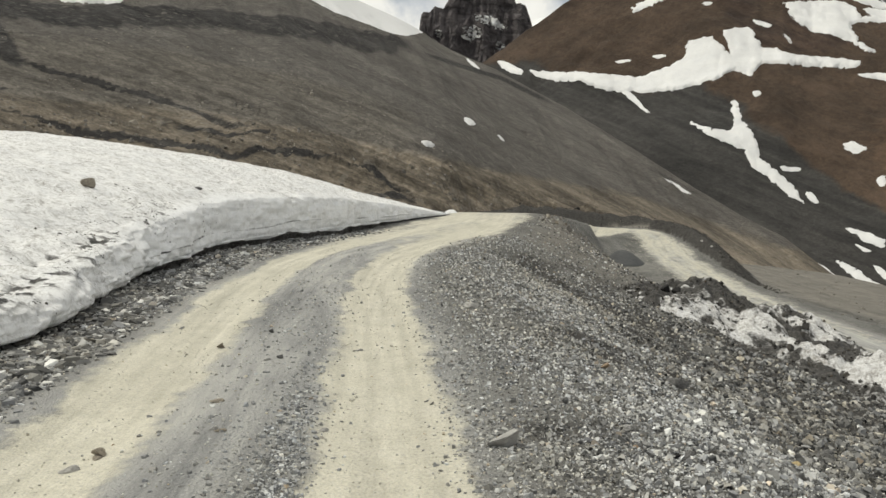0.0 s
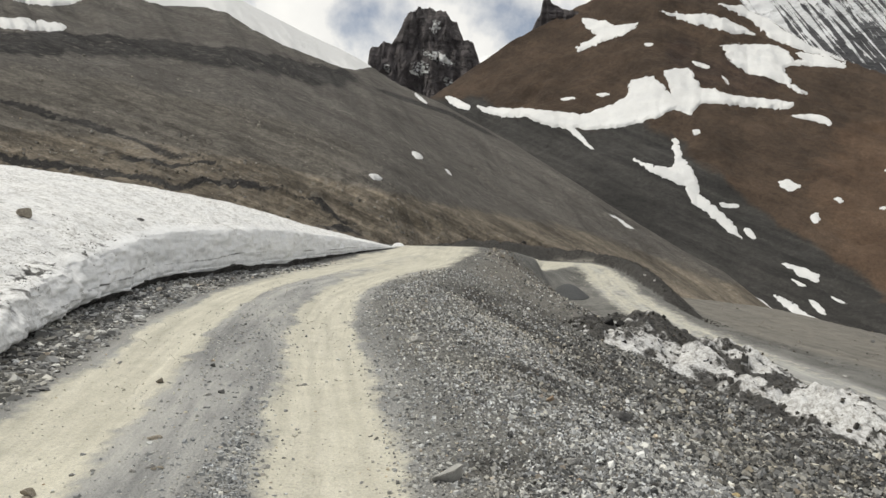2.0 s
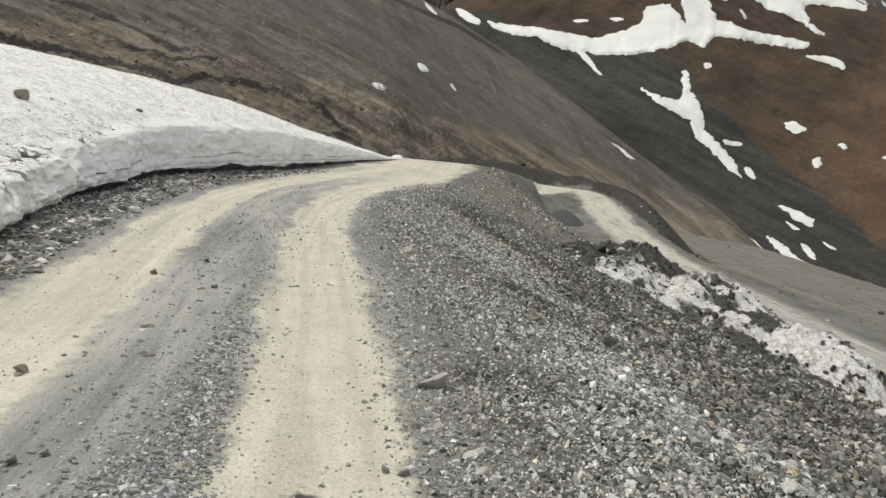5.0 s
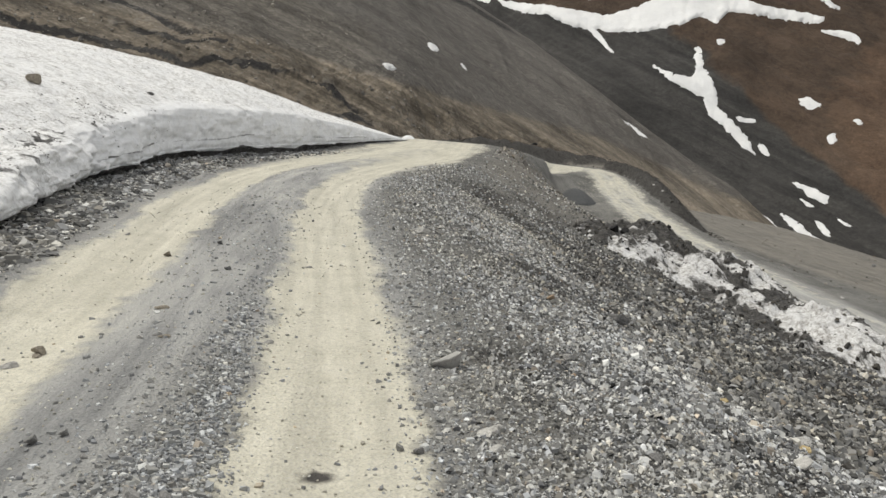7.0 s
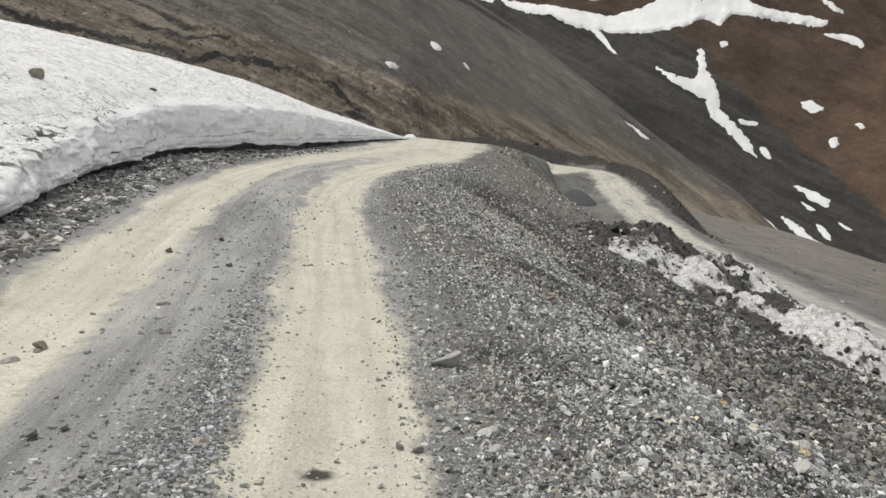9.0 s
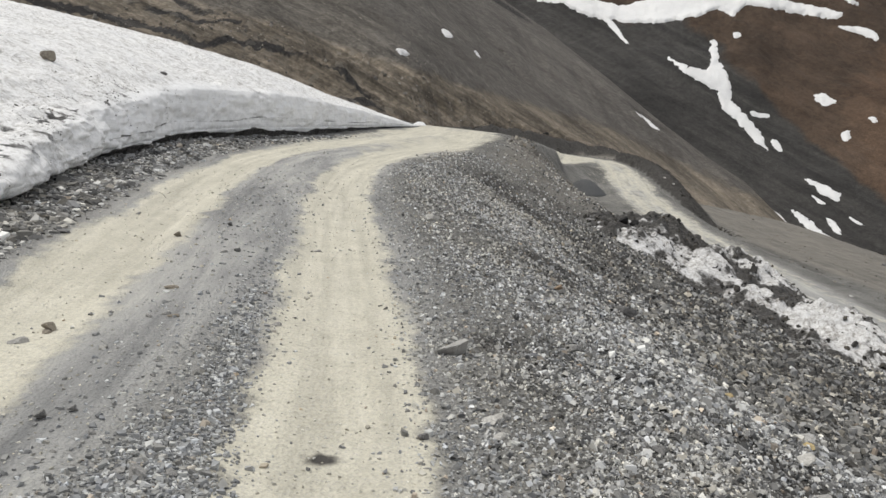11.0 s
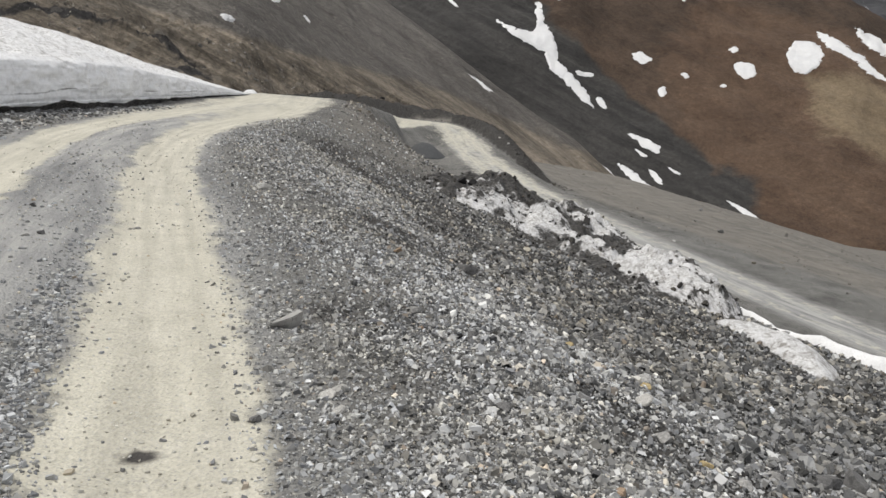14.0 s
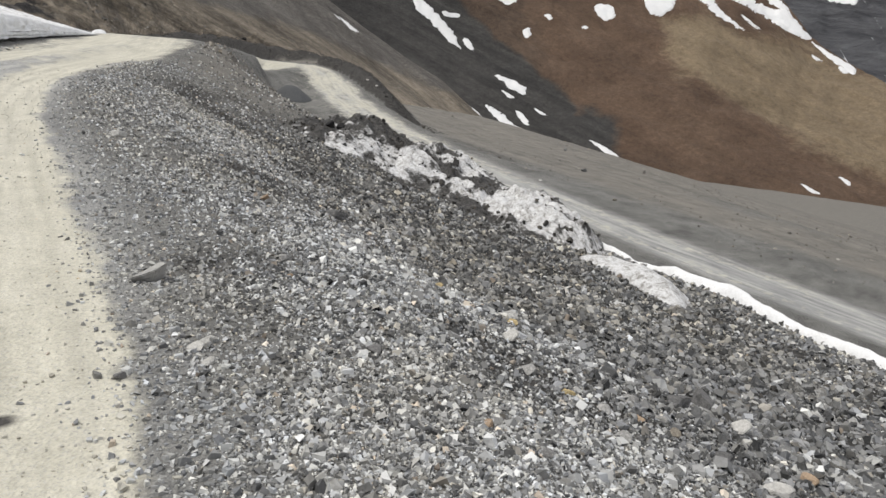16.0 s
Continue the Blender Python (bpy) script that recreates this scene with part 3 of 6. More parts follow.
def mountain(name, material, foot, crest, bearings, steps, rough, marks=None, sag=0.0, jag=0.0, back=60.0, depth=None, crowd=1.0):
    """A slope from its foot (bearing, height, distance) to its crest (bearing, angle, distance), with relief."""
    b = np.array(bearings)
    zf, df = ridge_line(foot)(b)
    at, dt = ridge_line(crest)(b)
    zf, df, dt = (soften(b, v, 2.5) for v in (zf, df, dt))
    at = soften(b, at, 0.25)
    at = at + jag * fbm(b * 10, b * 0, 6, 5, 77)
    zt = EYE + dt * np.tan(np.radians(at))
    s = np.linspace(0, 1, steps)[:, None] ** crowd
    d = df + (dt - df) * s
    z = zf + (zt - zf) * s - sag * np.sin(np.pi * s) * (zt - zf)
    if depth is not None:
        d = d - depth(b[None, :] + 0 * s, s + 0 * d) * np.sin(np.pi * np.clip(s, 0.02, 0.98)) ** 0.3
    tail = np.array([[0.02], [0.2], [1.0]])
    d = np.vstack([d, dt + back * tail])
    z = np.vstack([z, zt - back * 0.6 * tail])
    s = np.vstack([s, 1 + 0 * tail])
    x, y = d * np.sin(np.radians(b)), d * np.cos(np.radians(b))
    fade = np.sin(np.pi * np.clip(s, 0, 1)) ** 0.5 * (s < 1)
    z = z + rough(x, y, s, b[None, :] + 0 * s) * fade
    layers = marks(x, y, s, b[None, :] + 0 * s, z) if marks else None
    return grid_object(name, x, y, z, material, layers)


def seen_from_here(x, y, z):
    return np.degrees(np.arctan2(x, y)), np.degrees(np.arctan2(z - EYE, np.hypot(x, y)))


def bump_at(b, e, b0, e0, wb, we):
    return np.exp(-((b - b0) / wb) ** 2 - ((e - e0) / we) ** 2)


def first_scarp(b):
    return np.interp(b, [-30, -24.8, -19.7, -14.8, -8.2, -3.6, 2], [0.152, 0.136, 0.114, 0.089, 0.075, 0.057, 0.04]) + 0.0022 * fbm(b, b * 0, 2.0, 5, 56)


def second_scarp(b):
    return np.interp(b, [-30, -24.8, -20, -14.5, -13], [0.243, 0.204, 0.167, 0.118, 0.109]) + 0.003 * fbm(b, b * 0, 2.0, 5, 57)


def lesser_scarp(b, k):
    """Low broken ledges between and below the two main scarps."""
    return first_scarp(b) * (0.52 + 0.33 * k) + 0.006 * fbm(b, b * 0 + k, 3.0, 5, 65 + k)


def hill_relief(x, y, s, b):
    across = 14 * s + 0.45 * b + 0.004 * b * b
    down = fbm(across, b * 0.06, 1.3, 5, 51, 0.6)
    step = -0.45 * smooth(-0.006, 0.006, first_scarp(b) - s) * smooth(3, -4, b)
    step = step - 0.6 * smooth(-0.008, 0.008, second_scarp(b) - s) * smooth(-12, -15, b)
    for k in range(3):
        step = step - 0.25 * smooth(-0.004, 0.004, lesser_scarp(b, k) - s) * smooth(4, -2, b)
    crags = 3.8 * ridged(x, y, 3.0, 4, 58) * smooth(0.16, 0.02, s) * smooth(-18, -6, b)
    rubble = fbm(x, y, 6, 6, 52, 0.62) * (0.4 + 1.3 * smooth(0.35, 0.05, s))
    ledge = fbm(s * 40 + 0.25 * b, b * 0.2, 2.0, 4, 55) * smooth(0.30, 0.1, s)
    gully = ridged(14 * s * 0.25 + 0.55 * b, s * 1.2, 1.6, 4, 59) * smooth(0.25, 0.5, s)
    return 1.5 * down * (0.25 + s) + rubble + step + crags + 0.8 * ledge + 1.1 * gully


def hill_marks(x, y, s, b, z):
    b0 = b
    b, e = seen_from_here(x, y, z)
    w = 0.9 * fbm(x, y, 14, 4, 61)
    band = np.interp(b, [-40, -24, -17, -10, -3, 2], [10.0, 10.35, 10.7, 10.4, 9.3, 8.4])
    flutes = 0.35 * fbm(b * 1.0 + 0.5 * e, e * 0.15, 0.7, 4, 66)
    dark = 1.5 * np.exp(-((e - band - 0.15 * w - flutes) / np.where(e > band, 0.38, 0.85)) ** 2) * smooth(0, -6, b)
    # dark lines on the scarps and ledges: their shade put into the colour
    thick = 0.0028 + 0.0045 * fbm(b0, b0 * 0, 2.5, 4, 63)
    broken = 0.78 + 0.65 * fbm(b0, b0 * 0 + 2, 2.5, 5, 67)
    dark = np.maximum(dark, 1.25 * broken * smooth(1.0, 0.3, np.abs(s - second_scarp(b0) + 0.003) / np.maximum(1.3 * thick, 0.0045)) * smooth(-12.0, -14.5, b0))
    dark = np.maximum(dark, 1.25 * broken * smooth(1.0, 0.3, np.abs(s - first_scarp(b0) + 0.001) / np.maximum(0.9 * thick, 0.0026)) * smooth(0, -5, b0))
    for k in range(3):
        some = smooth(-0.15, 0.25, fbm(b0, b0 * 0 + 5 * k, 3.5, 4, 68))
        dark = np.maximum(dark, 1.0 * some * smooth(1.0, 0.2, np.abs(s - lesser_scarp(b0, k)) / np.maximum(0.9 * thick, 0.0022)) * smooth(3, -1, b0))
    dark = np.maximum(dark, 0.8 * np.exp(-((e - np.interp(b, [-2, 4, 9], [8.8, 7.0, 4.6])) / 0.22) ** 2) * smooth(-3, 0, b) * smooth(9, 6, b))
    dark = np.maximum(dark, 1.1 * np.exp(-((b - np.interp(e, [6.5, 8.3, 9.6, 11], [-27.2, -28.2, -28.9, -29.8]) - 0.4 * w) / 0.7) ** 2) * smooth(6.3, 7.2, e) * smooth(11.5, 10.5, e))
    dark = np.maximum(dark, 0.45 * smooth(-0.05, 0.35, fbm(x, y, 2.0, 5, 64, 0.7)) * smooth(0.13, 0.03, s) * smooth(-20, -8, b0) * smooth(9, 5, b0))
    streak = fbm(e + 0.45 * b + 0.004 * b * b, b * 0.05, 0.9, 4, 69, 0.6)
    dark = np.maximum(dark, 0.5 * smooth(0.22, 0.55, streak) * smooth(1.0, 3.0, e - np.interp(b, [-30, 0, 14, 22], [3.5, 1.4, -1.8, -5])))
    low = np.interp(b, [-30, -10, 0, 8, 14, 22], [5.5, 3.5, 1.4, 0.2, -1.0, -4.0])
    ochre = smooth(0.8, -0.6, e - low + 0.7 * w) * (0.75 + 0.25 * w)
    olive = smooth(2.8, 0.2, e - low - 2.2 + w) * smooth(4, -8, b)
    lower = np.interp(b, [-30, -18.3, -15.2, -12.6, -11.3, -9.6, -7.6, -5.3, -3.7, -2.6, -1.9, -1.2], [14.6, 13.7, 13.15, 13.25, 13.05, 12.15, 11.25, 10.5, 9.95, 9.78, 9.95, 10.15])
    cap = smooth(-0.05, 0.05, e - lower + 0.10 * fbm(b, e, 1.1, 4, 62, 0.6)) * smooth(-1.1, -1.5, b) * (b > -60)
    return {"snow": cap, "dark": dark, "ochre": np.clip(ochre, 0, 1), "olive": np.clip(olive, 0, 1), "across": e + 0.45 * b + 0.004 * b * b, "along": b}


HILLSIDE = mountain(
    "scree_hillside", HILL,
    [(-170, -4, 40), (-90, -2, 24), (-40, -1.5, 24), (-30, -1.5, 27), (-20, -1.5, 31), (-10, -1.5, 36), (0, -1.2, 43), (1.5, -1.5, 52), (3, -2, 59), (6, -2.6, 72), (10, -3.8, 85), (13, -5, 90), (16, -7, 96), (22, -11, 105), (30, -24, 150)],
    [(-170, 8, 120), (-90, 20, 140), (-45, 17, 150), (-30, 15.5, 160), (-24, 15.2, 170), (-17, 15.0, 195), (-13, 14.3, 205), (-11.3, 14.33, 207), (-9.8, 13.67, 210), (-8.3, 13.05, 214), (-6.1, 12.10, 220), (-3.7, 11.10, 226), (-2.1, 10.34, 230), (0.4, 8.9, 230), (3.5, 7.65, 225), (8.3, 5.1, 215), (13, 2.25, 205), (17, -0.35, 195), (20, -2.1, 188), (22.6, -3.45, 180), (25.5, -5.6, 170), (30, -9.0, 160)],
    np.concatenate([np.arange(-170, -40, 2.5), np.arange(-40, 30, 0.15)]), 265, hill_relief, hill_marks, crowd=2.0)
tagged(HILLSIDE, "grey scree hillside with dark gullies, painted scarp shade and ochre foot", "hillside", kind="structure")


def within(px, py, outline):
    """Signed distance to an outline, above zero inside."""
    best = np.full(px.shape, 1e9)
    inside = np.zeros(px.shape, bool)
    for (x0, y0), (x1, y1) in zip(outline, outline[1:] + outline[:1]):
        ex, ey = x1 - x0, y1 - y0
        t = np.clip(((px - x0) * ex + (py - y0) * ey) / (ex * ex + ey * ey + 1e-12), 0, 1)
        best = np.minimum(best, np.hypot(px - x0 - t * ex, py - y0 - t * ey))
        if y0 != y1:
            inside ^= ((y0 > py) != (y1 > py)) & (px < ex * (py - y0) / ey + x0)
    return np.where(inside, best, -best)


TAN_PATCH = [(37.8, 2.0), (37.7, 0.2), (38.8, -1.4), (41.4, -2.9), (44.5, -4.1), (47.5, -5.2), (52, -6.6), (57, -5), (57, -0.5), (48.7, -0.3), (45.7, 1.0), (42.3, 1.6), (39.5, 2.4)]


def brown_relief(x, y, s, b):
    rough = 7 * ridged(x, y, 26, 5, 74) * np.exp(-((b - 22.5) / 3.0) ** 2) * smooth(0.55, 0.7, s)
    spurs = ridged(x + 0.3 * y, (y - 0.3 * x) * 0.5, 170, 5, 71) * 11
    return rough + spurs + fbm(x, y, 40, 6, 72, 0.55) * 6 + fbm(x, y, 12, 4, 73, 0.6) * 1.6 + 5 * ridged(x, y, 28, 4, 75) * smooth(0.5, 0.9, s)


def brown_marks(x, y, s, b, z):
    b, e = seen_from_here(x, y, z)
    w = fbm(x, y, 70, 5, 81)
    edge = np.interp(b, [3, 8, 13, 17, 20, 24, 28, 32], [8.4, 7.7, 7.0, 6.4, 4.0, 0.6, -1.6, -4.6])
    dark = smooth(1.5, -1.1, e - edge + 1.8 * w) * smooth(37, 33, b)
    tan = smooth(-2.6, 1.8, within(b + 1.2 * w, e + 1.2 * w, TAN_PATCH)) * (0.8 + 0.5 * w)
    rock = np.maximum(bump_at(b, e, 21.5, 9.6, 2.6, 1.0), bump_at(b, e, 24, 8.9, 2.2, 0.8)) * 1.2
    rock = np.maximum(rock, 0.8 * bump_at(b, e, 19.5, 11.2, 1.5, 1.2))
    russet = smooth(25, 35, b + 4 * w) * smooth(9.5, 6.0, e + 0.25 * (b - 26))
    return {"russet": russet, "dark": dark, "tan": np.clip(tan, 0, 1), "rock": np.clip(rock + 0.3 * w * (e > 8), 0, 1), "across": e + 0.40 * b, "along": b}


MOUNTAIN = mountain(
    "brown_mountain", BROWN, [(-10, -75, 420), (20, -75, 400), (45, -80, 380), (80, -80, 420)],
    [(-10, 3, 800), (0, 6.4, 790), (3.5, 8.65, 770), (5.9, 10.4, 775), (8.2, 11.95, 780), (9.5, 12.6, 790), (10.5, 13.0, 790), (11.9, 13.7, 810),
     (14, 14.7, 820), (18, 16.6, 850), (22, 15.2, 850), (23.7, 13.4, 830), (25.1, 12.65, 820), (27.2, 11.15, 800), (29.9, 9.8, 790), (32.7, 8.65, 780),
     (38, 6.8, 760), (41.7, 4.85, 745), (44, 3.5, 730), (45.9, 1.5, 705), (47.3, 0.6, 690), (48.6, -0.05, 680), (54, -2.2, 650), (62, -4, 640), (80, -5, 640)],
    np.concatenate([np.arange(-10, 56, 0.13), np.arange(56, 81, 1.5)]), 230, brown_relief, brown_marks, sag=0.04, jag=0.12, back=200)
CRAG = mountain(
    "rock_crag", TOWER, [(9.2, 150, 795), (13, 150, 795)],
    [(9.2, 12.1, 800), (9.6, 12.7, 800), (9.85, 13.3, 801), (10.1, 13.5, 801), (10.25, 14.5, 802), (10.6, 14.75, 802), (10.9, 14.3, 802), (11.5, 14.05, 802), (12, 13.9, 802), (13, 13.6, 802)],
    np.arange(9.2, 13, 0.03), 60, lambda x, y, s, b: 0 * x, jag=0.12, back=40, depth=lambda b, s: 6 * ridged(b * 3, s * 2, 1.2, 5, 97))
tagged(CRAG, "dark rock crag standing on the mountain's crest", "crag", kind="structure")
tagged(MOUNTAIN, "brown shale mountain with a dark grey scree apron", "mountain", kind="structure")

FAR_MOUNTAIN = mountain(
    "far_mountain", FAR_ROCK, [(14, 60, 1350), (70, -60, 1300)],
    [(14, 8, 2000), (19, 11, 2050), (24, 16, 2100), (32, 19, 2200), (40, 16, 2200), (46, 13, 2150), (54, 10, 2100), (70, 6, 2100)],
    np.arange(14, 70, 0.2), 175,
    lambda x, y, s, b: 60 * ridged(x - 0.5 * y, (y + 0.5 * x) * 0.35, 260, 6, 91) + 18 * fbm(x, y, 90, 5, 92),
    lambda x, y, s, b, z: {"across": seen_from_here(x, y, z)[1] + 1.25 * b, "along": b}, jag=0.5, back=300)
tagged(FAR_MOUNTAIN, "grey rock mountain streaked with snow gullies", "mountain", kind="structure")

ROCK_TOWER = mountain(
    "rock_tower", TOWER, [(-3, 60, 1330), (8, 60, 1330)],
    [(-3, 7.5, 1360), (-1.9, 8.8, 1365), (-1.65, 11.3, 1370), (-0.2, 11.8, 1380), (0.2, 12.4, 1385), (0.7, 13.4, 1390), (1.6, 13.6, 1395), (2.5, 14.1, 1400), (3.6, 13.5, 1400), (4.35, 13.1, 1395),
     (4.8, 11.9, 1390), (5.5, 11.75, 1385), (5.8, 11.1, 1380), (6.2, 10.0, 1375), (8, 8, 1370)],
    np.arange(-3, 8, 0.045), 150, lambda x, y, s, b: 0 * x, jag=0.5, back=150,
    depth=lambda b, s: 30 * ridged(b * 1.1 + 0.5 * fbm(b, s * 6, 1.5, 3, 94), s * 2.6, 1.6, 6, 95) + 14 * fbm(b * 2.2 + s * 3, s * 9 - b, 0.9, 6, 96, 0.65))
tagged(ROCK_TOWER, "dark jagged rock tower with snow on its ledges", "rock tower", kind="structure")

SNOW_RIDGE = mountain(
    "snow_ridge", FAR_SNOW, [(3, 100, 2000), (12, 100, 2000)], [(3, 9.5, 2600), (5.5, 10.5, 2600), (6.6, 11.0, 2600), (8, 10.6, 2600), (12, 9, 2600)],
    np.arange(3, 12, 0.1), 60, lambda x, y, s, b: 10 * fbm(x, y, 120, 4, 98), back=300)
tagged(SNOW_RIDGE, "distant snow-covered ridge under the clouds", "mountain", kind="structure")


# ---------------------------------------------------------------- snow lying on the mountains
from mathutils.bvhtree import BVHTree
SLOPES = {}
for slope in (HILLSIDE, MOUNTAIN, FAR_MOUNTAIN, ROCK_TOWER):
    me = slope.data
    SLOPES[slope.name] = BVHTree.FromPolygons([v.co for v in me.vertices], [p.vertices[:] for p in me.polygons])


def snow_field(slope, depth, outline):
    """A lens of old snow that lies on a slope, thick inside and thinning out to a ragged edge."""
    for _ in range(0 if len(outline) > 9 else 1):      # round the corners
        outline = [q for (x0, y0), (x1, y1) in zip(outline, outline[1:] + outline[:1])
                   for q in ((0.8 * x0 + 0.2 * x1, 0.8 * y0 + 0.2 * y1), (0.2 * x0 + 0.8 * x1, 0.2 * y0 + 0.8 * y1))]
    p = np.array(outline)
    lo, hi = p.min(0) - 0.25, p.max(0) + 0.25
    step = 0.05 if (hi - lo).max() < 4 else 0.075
    gb, ge = np.meshgrid(np.arange(lo[0], hi[0], step), np.arange(lo[1], hi[1], step))
    area = 0.5 * abs(float(np.sum(p[:, 0] * np.roll(p[:, 1], -1) - p[:, 1] * np.roll(p[:, 0], -1))))
    thin = area / float(np.ptp(p, axis=0).max() + 1e-6)
    reach = min(0.24, 0.15 + 0.02 * float((hi - lo).max())) * min(1.0, max(0.2, thin / 0.45))
    inside = within(gb + reach * fbm(gb, ge * 1.5, 0.42, 4, 7, 0.7), ge + 0.7 * reach * fbm(gb, ge * 1.5, 0.4, 4, 8, 0.7), outline) - 0.005 + 0.2 * reach * fbm(gb, ge * 1.6, 0.22, 3, 9)
    tree, eye = SLOPES[slope], Vector((0, 0, EYE))
    x, y, z = np.zeros_like(gb), np.zeros_like(gb), np.zeros_like(gb)
    good = np.zeros(gb.shape, bool)
    for i, j in np.argwhere(inside > -0.16):
        b, e = radians(gb[i, j]), radians(ge[i, j])
        way = Vector((math.sin(b) * math.cos(e), math.cos(b) * math.cos(e), math.sin(e)))
        hit, normal, _, _ = tree.ray_cast(eye, way)
        if hit is None:
            continue
        if normal.z < 0:
            normal = -normal
        hit = hit + normal * (depth * 0.45 * min(1.0, max(-1.0, inside[i, j] / 0.10)))
        x[i, j], y[i, j], z[i, j], good[i, j] = *hit, True
    keep = good[:-1, :-1] & good[1:, :-1] & good[:-1, 1:] & good[1:, 1:] & (np.maximum(np.maximum(inside[:-1, :-1], inside[1:, 1:]), np.maximum(inside[1:, :-1], inside[:-1, 1:])) > -0.10)
    far = np.sqrt(x * x + y * y + z * z)
    jump = np.abs(np.diff(far, axis=0))[:, :-1] + np.abs(np.diff(far, axis=1))[:-1]
    keep &= jump < 0.06 * np.maximum(far[:-1, :-1], 1)
    if keep.sum() < 2:
        return
    ob = grid_object("snow_field", x, y, z, FIELD_SNOW, None, keep)
    size = (hi - lo).max()
    label = ("broad white snow band draped along the mountain slope" if size > 6 else
             "white snow field lying on the mountain slope" if size > 2 else "small white snow patch left on the scree")
    tagged(ob, label, "snow patch", "snow on the slopes")


snow_field("brown_mountain", 2.0, [(3.58, 8.16), (4.28, 8.18), (4.88, 7.81), (5.51, 7.52), (5.25, 7.2), (4.46, 7.42), (3.94, 7.67)])
snow_field("brown_mountain", 3.0, [(5.83, 7.6), (7.44, 7.43), (9.0, 7.46), (10.95, 7.21), (13.27, 7.03), (15.16, 7.71), (16.08, 8.27), (16.24, 9.3), (17.72, 9.54), (19.06, 8.23), (18.45, 9.89), (20.09, 10.04), (20.86, 8.75), (22.85, 8.16), (26.67, 7.52), (26.35, 7.17), (23.59, 7.35), (22.16, 7.63), (20.91, 7.65), (20.21, 6.93), (19.1, 7.31), (18.19, 6.76), (15.96, 6.2), (13.69, 5.93), (12.34, 6.11), (11.53, 6.07), (9.96, 6.51), (9.17, 6.85), (8.39, 6.76), (7.41, 6.86), (6.23, 7.22)])
snow_field("brown_mountain", 1, [(11.55, 6.56), (12.53, 6.19), (14.12, 4.55), (13.57, 4.74)])
snow_field("brown_mountain", 2, [(12.89, 13.36), (14.22, 13.24), (15.18, 12.86), (16.86, 12.93), (15.95, 12.3), (14.46, 11.79), (12.76, 11.18), (12.49, 11.44), (14.06, 12.26), (13.09, 12.78)])
snow_field("brown_mountain", 1, [(16.98, 11.56), (17.43, 11.69), (17.87, 11.58), (17.44, 11.37)])
snow_field("brown_mountain", 1, [(11.51, 8.08), (12.28, 8.24), (12.78, 8.13), (11.9, 7.9)])
snow_field("brown_mountain", 1, [(13.92, 8.35), (14.56, 8.5), (15.06, 8.38), (14.38, 8.16)])
snow_field("brown_mountain", 2, [(22.02, 11.34), (24.82, 11.29), (26.03, 10.88), (26.56, 10.16), (29.53, 9.83), (29.39, 9.5), (26.91, 9.79), (25.91, 9.66), (26.45, 8.76), (27.49, 7.95), (26.99, 8.04), (25.25, 9.16), (23.86, 9.39), (22.59, 10.32)])
snow_field("brown_mountain", 1.5, [(26.3, 6.78), (27.71, 6.82), (28.71, 6.48), (28.83, 5.91), (28.23, 6.13), (27.39, 6.4)])
snow_field("brown_mountain", 1.5, [(16.33, 4.19), (17.93, 3.55), (19.16, 3.45), (19.32, 4.05), (19.07, 4.96), (19.66, 4.88), (19.91, 4.06), (20.68, 3.01), (21.02, 1.69), (22.17, 0.77), (23.43, -0.52), (23.71, -1.22), (23.02, -0.94), (21.8, 0.12), (20.6, 1.04), (20.01, 2.17), (19.08, 2.54), (17.57, 3.28)])
snow_field("brown_mountain", 1, [(19.06, 5.33), (19.42, 5.41), (19.65, 5.03), (19.22, 4.88)])
snow_field("brown_mountain", 1, [(20.35, 5.92), (20.86, 5.99), (21.01, 5.73), (20.58, 5.55)])
snow_field("brown_mountain", 1, [(23.72, -0.47), (24.25, -0.53), (24.73, -1.26), (24.2, -1.21)])
snow_field("brown_mountain", 1, [(22.19, 1.14), (23.48, 1.05), (23.46, 0.75), (22.42, 0.81)])
snow_field("brown_mountain", 1, [(25.83, 2.52), (26.37, 2.71), (27.33, 2.2), (26.57, 1.83), (25.94, 2.19)])
snow_field("brown_mountain", 1, [(27.78, 0.29), (28.14, 0.58), (28.55, 0.12), (28.07, -0.18)])
snow_field("brown_mountain", 1, [(31.82, 3.21), (32.19, 3.34), (32.57, 3.13), (32.14, 2.96)])
snow_field("brown_mountain", 1, [(29.16, 1.36), (29.45, 1.47), (29.75, 1.29), (29.43, 1.15)])
snow_field("brown_mountain", 1, [(31.65, 0.86), (31.92, 1.01), (32.18, 0.87), (31.9, 0.69)])
snow_field("brown_mountain", 1, [(32.17, 2.34), (33.0, 2.37), (33.34, 1.65), (32.73, 1.57)])
snow_field("brown_mountain", 1, [(25.89, -2.56), (28.47, -3.32), (28.39, -3.98), (27.4, -3.56)])
snow_field("brown_mountain", 1, [(26.59, -3.6), (27.9, -4.15), (27.33, -4.22)])
snow_field("brown_mountain", 1, [(23.15, -4.36), (24.42, -4.85), (26.1, -5.87), (24.8, -5.65)])
snow_field("brown_mountain", 1, [(25.46, -4.69), (26.68, -5.1), (28.67, -6.42), (27.24, -6.12)])
snow_field("brown_mountain", 1, [(27.77, -5.03), (29.14, -5.96), (28.58, -5.92)])
snow_field("brown_mountain", 1, [(28.98, -4.6), (30.25, -5.16), (29.53, -5.1)])
snow_field("brown_mountain", 2, [(17.62, 13.81), (19.91, 13.28), (21.39, 13.35), (22.87, 12.76), (24.39, 11.85), (22.93, 11.95), (21.07, 12.52), (19.18, 13.15)])
